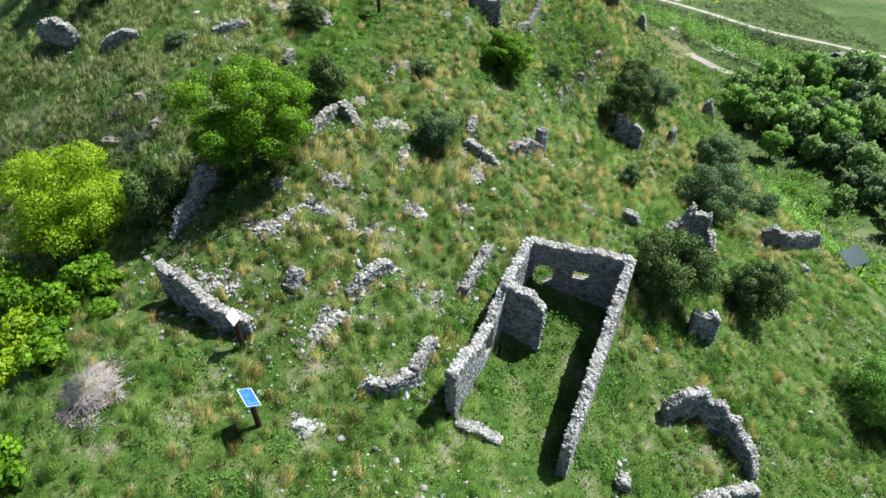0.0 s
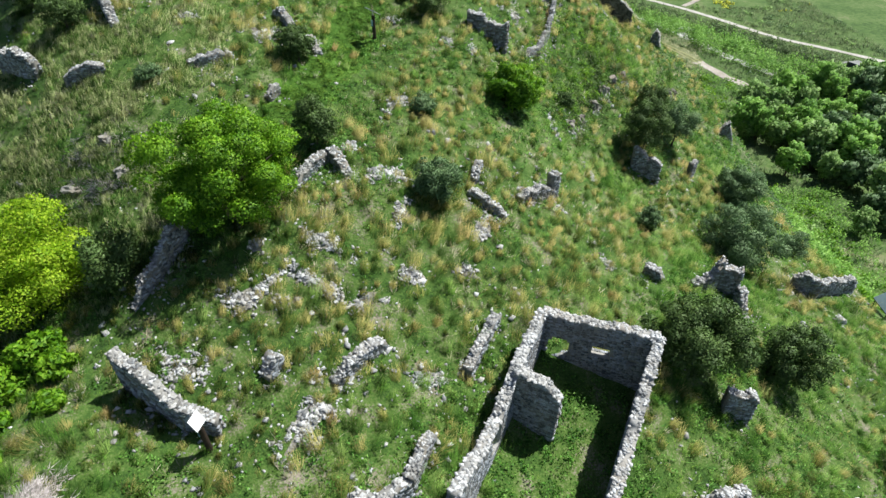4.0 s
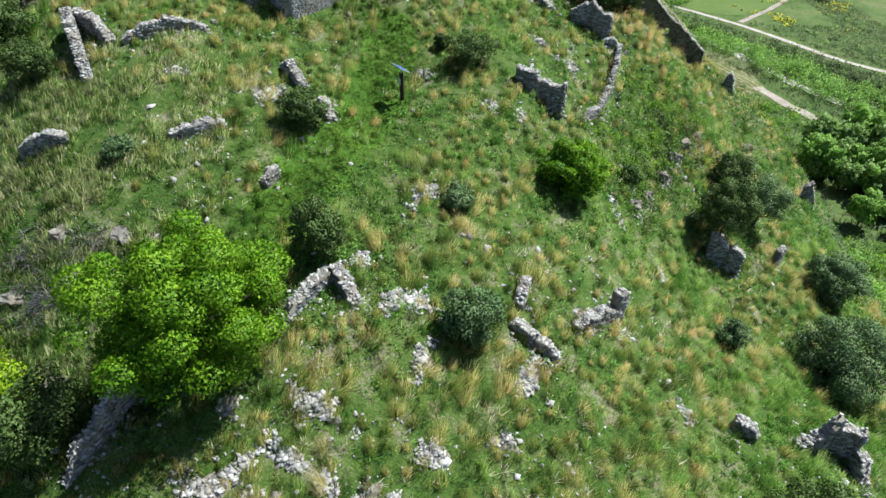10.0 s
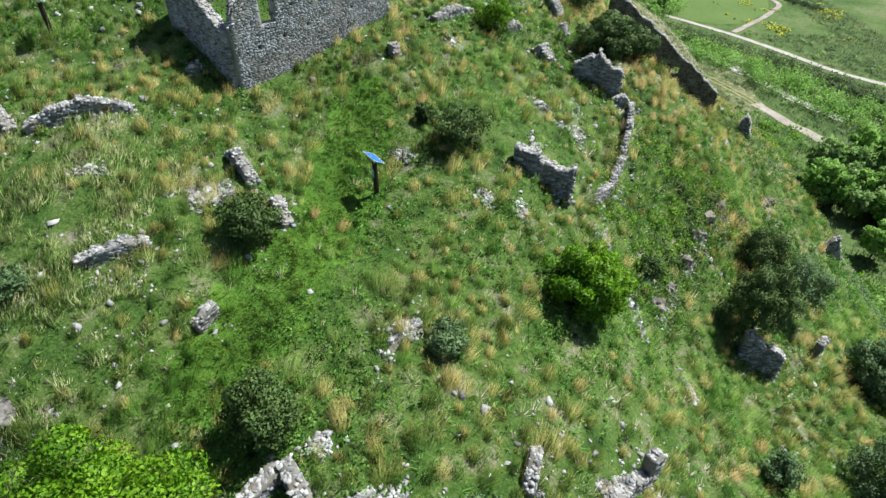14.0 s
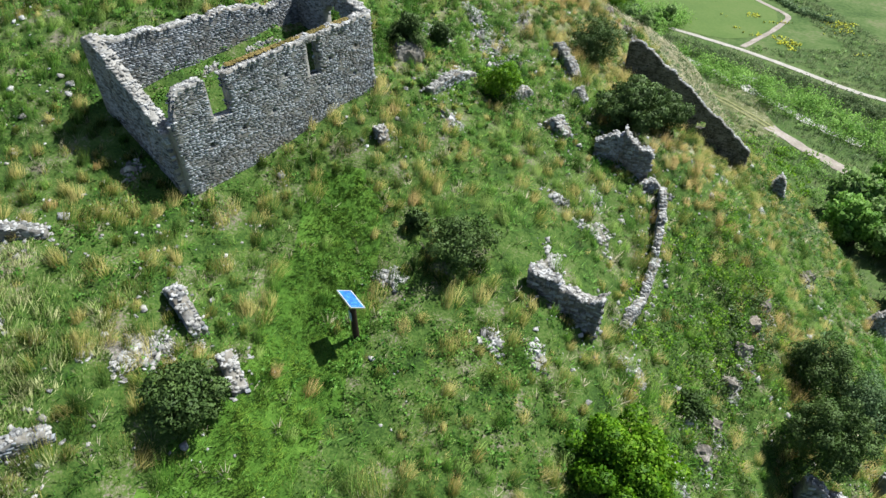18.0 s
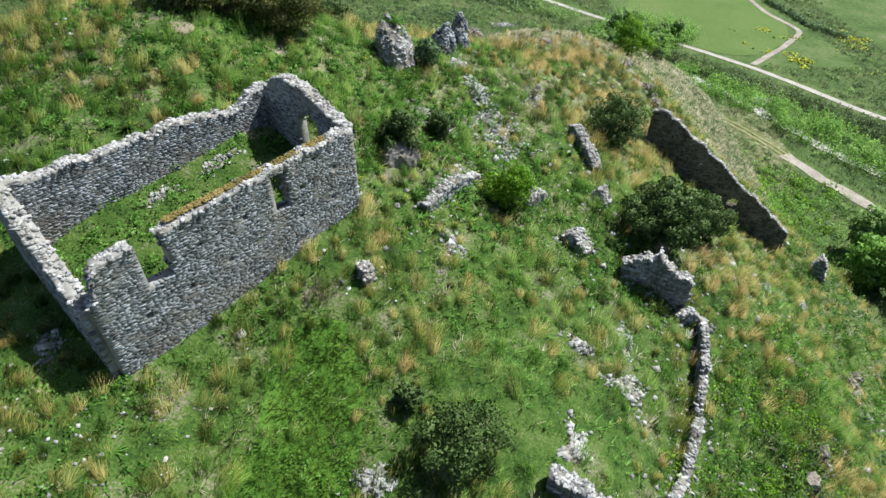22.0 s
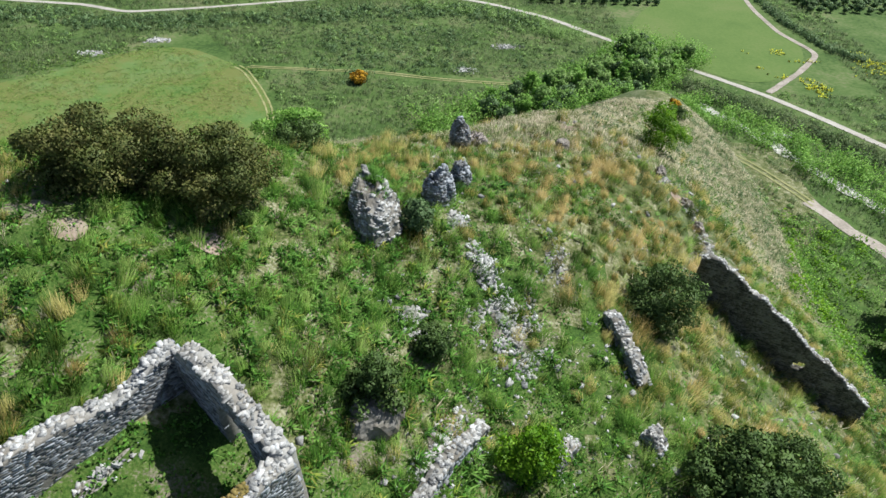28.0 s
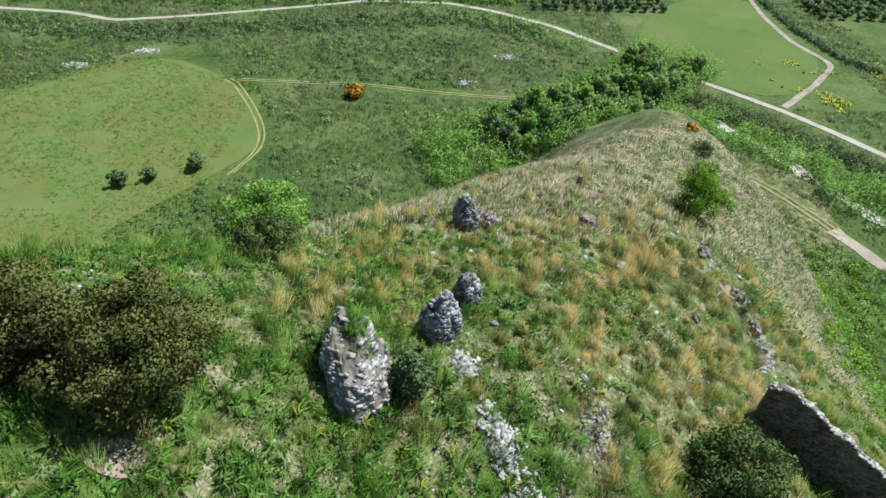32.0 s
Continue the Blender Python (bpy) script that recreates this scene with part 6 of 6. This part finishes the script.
thicket("willow_thicket", along(((50, 176), (58, 160), (68, 146), (80, 130), (92, 112)), 14, 0.26), 1.9, 2.6, 110, 0.19, M_LEAF_MID, "green willow thicket beside the dry stream", rng)
thicket("reed_belt", along(((50, 188), (68, 166), (88, 141), (104, 122)), 7, 0.16), 1.3, 1.6, 56, 0.2, M_REED, "grey-green reed belt along the road", rng)
thicket("hedge", along(((97, 266), (96, 235), (99, 212), (104, 204)), 2.5, 0.4), 1.2, 1.4, 50, 0.24, M_LEAF_OLIVE, "dark clipped hedge beside the track", rng)
thicket("far_scrub", along(((-150, 228), (-100, 220), (-60, 228), (0, 240), (20, 226)), 12, 0.5), 1.5, 1.3, 40, 0.3, M_LEAF_OLIVE, "grey-green scrub along the far road", rng)
thicket("far_wood", along(((-170, 262), (-60, 262), (20, 266)), 26, 0.4), 2.4, 3.0, 45, 0.4, M_LEAF_MID, "dark green belt of far trees", rng)
thicket("scrub", along(((-52, 140), (-24, 128), (4, 140)), 16, 0.25) + along(((-42, 204), (0, 206)), 34, 0.2), 1.1, 0.9, 36, 0.22, M_LEAF_OLIVE, "low grey-green scrub below the crest", rng)
thicket("green_scrub", along(((40, 96), (52, 118), (58, 128)), 12, 0.3) + along(((48, 60), (56, 84)), 12, 0.3) + along(((42, 40), (52, 60)), 12, 0.4), 1.0, 0.9, 36, 0.2, M_LEAF, "fresh green scrub at the foot of the hill", rng)
flank = lambda x, y: on_hill(x, y) * ((y > 76) | (x > 22))
xs, ys = scatter(5000, 8, 50, 56, 142, lambda x, y: flank(x, y) * (north(x, y) + (x > 22)) * np.clip(patches(x, y, 5, 111) * 3 - 0.9, 0, 1))
thicket("flank_shrubs", list(zip(xs, ys)), 0.45, 0.32, 26, 0.09, M_LEAF_OLIVE, "low grey-green shrubs dotted over the steep flank", rng)
xs, ys = scatter(2500, 14, 52, 52, 130, lambda x, y: flank(x, y) * np.clip(patches(x, y, 8, 121) * 3 - 1.0, 0, 1))
thicket("flank_herbs", list(zip(xs, ys)), 0.5, 0.25, 26, 0.09, M_HERB, "fresh green herbs dotted over the steep flank", rng)
def off_ways(x, y):
    """1 away from the tracks and roads of the valley."""
    far = np.ones(np.shape(x))
    for way in WAYS:
        for (ax, ay), (bx, by) in zip(way, way[1:]):
            ux, uy = bx - ax, by - ay
            t = np.clip(((x - ax) * ux + (y - ay) * uy) / (ux * ux + uy * uy), 0, 1)
            far = far * (np.hypot(x - ax - t * ux, y - ay - t * uy) > 2.2)
    return far


scrub_zone = lambda x, y: off_ways(x, y) * (land(x, y) < VALLEY + 4) * ((x > -46 - 0.7 * np.maximum(0, y - 172)) | (y > np.where(x > -85, 212, np.maximum(168, 214 + 1.25 * (x + 85))))) * np.clip(patches(x, y, 14, 71) * 3 - 0.35, 0, 1) * ~((x > 44) & (x < 98) & (y > 182))
xs, ys = scatter(60000, -150, 110, 60, 262, lambda x, y: scrub_zone(x, y) * (np.hypot(x - 5, y - 190) < 200))
blades("reeds", xs, ys, rng.uniform(0.5, 1.3, len(xs)), rng.uniform(0.6, 1.3, len(xs)), 10, M_REED, "grey-green reeds and scrub of the valley floor", rng, 0.06, category="reeds", segments=1, fuzzy=True)
for kind, count, mat, words in (("valley_shrubs", 5200, M_LEAF_WILLOW, "soft grey-green shrubs of the valley floor"), ("dark_shrubs", 2200, M_LEAF_OLIVE, "darker shrubs dotted over the valley floor")):
    xs, ys = scatter(count, -150, 112, 70, 262, lambda x, y: scrub_zone(x, y) * np.clip(patches(x, y, 9, 131 if mat is M_LEAF_WILLOW else 141) * 4 - 1.9, 0, 1))
    thicket(kind, list(zip(xs, ys)), 1.1, 0.8, 34, 0.24, mat, words, rng)
xs, ys = scatter(2500, 74, 110, 178, 212, lambda x, y: np.clip(patches(x, y, 7, 81) * 5 - 2.9, 0, 1))
blades("mustard", xs, ys, rng.uniform(0.4, 0.8, len(xs)), rng.uniform(0.3, 0.6, len(xs)), 8, M_YELLOW, "yellow flowering mustard patches", rng, 0.1, category="flowers", segments=1)

lane("dry_stream", ((52, 176), (55, 170), (58, 161), (63, 148), (68, 139), (75, 131)), 3.0, M_GRAVEL, "dry stream bed of white gravel", 0.12, "stream bed", 0.9)
for k, (x, y, n) in enumerate(((-101, 197, 60), (-88, 207.5, 60), (-2, 192, 50), (9.6, 209, 60), (64, 160, 40))):
    rubble(x, y, 3.0, 1.6, n, "white stones at the edge of the valley field", 300 + k, (0.3, 1.0), 6)

# ---- the car and the bridge in the valley ----
car = thing("parked_car", 64.8, 91.3, at(64.8, 91.3), "small white car parked under trees", "car", turn=70)
part("body", box(1.7, 4.0, 0.6, 0, 0, 0.6, 0.14), M_CAR, car)
part("cabin", box(1.5, 2.1, 0.55, 0, -0.15, 1.12, 0.2), M_GLASS, car, "dark-glazed cabin")
part("roof", box(1.42, 1.6, 0.06, 0, -0.15, 1.42, 0.03), M_CAR, car)
for sx in (-0.78, 0.78):
    for sy in (-1.25, 1.25):
        part("wheel", rod((sx - 0.09, sy, 0.31), (sx + 0.09, sy, 0.31), 0.31, 0.31, 16), M_TYRE, car)
bridge = thing("road_bridge", 95.6, 127.0, at(95.6, 127.0), "low concrete road bridge with a dark side face", "bridge", turn=-64)
part("deck", box(15.0, 3.0, 0.4, 0, 1.5, 1.9, 0.05), M_CONCRETE, bridge, "worn concrete deck")
part("side_wall", box(15.0, 0.4, 2.3, 0, -0.1, 0.85, 0.05), M_DARK, bridge, "concrete side wall coloured dark for its shade")
part("parapet", box(15.0, 0.2, 0.25, 0, -0.1, 2.15, 0.03), M_DARK, bridge)
for sx in (-1, 1):
    part("ramp", box(6.0, 3.2, 0.4, 9.6 * sx, 1.5, 0.9, 0.05, None, Matrix.Rotation(radians(20 * sx), 4, "Y")), M_CONCRETE, bridge)

shelter = thing("info_shelter", 35.6, 38.0, at(35.6, 38.0), "tilted dark panel roof on four posts at the slope", "shelter", turn=25)
part("roof", box(2.6, 1.7, 0.08, 0, 0, 1.5, 0.02, None, Matrix.Rotation(radians(24), 4, "X")), M_ROOF, shelter, "dark teal panel roof")
for sx in (-1.1, 1.1):
    for sy, h in ((-0.6, 1.25), (0.6, 1.75)):
        part("post", rod((sx, sy, -0.4), (sx, sy, h), 0.05, 0.05, 8), M_POST, shelter)
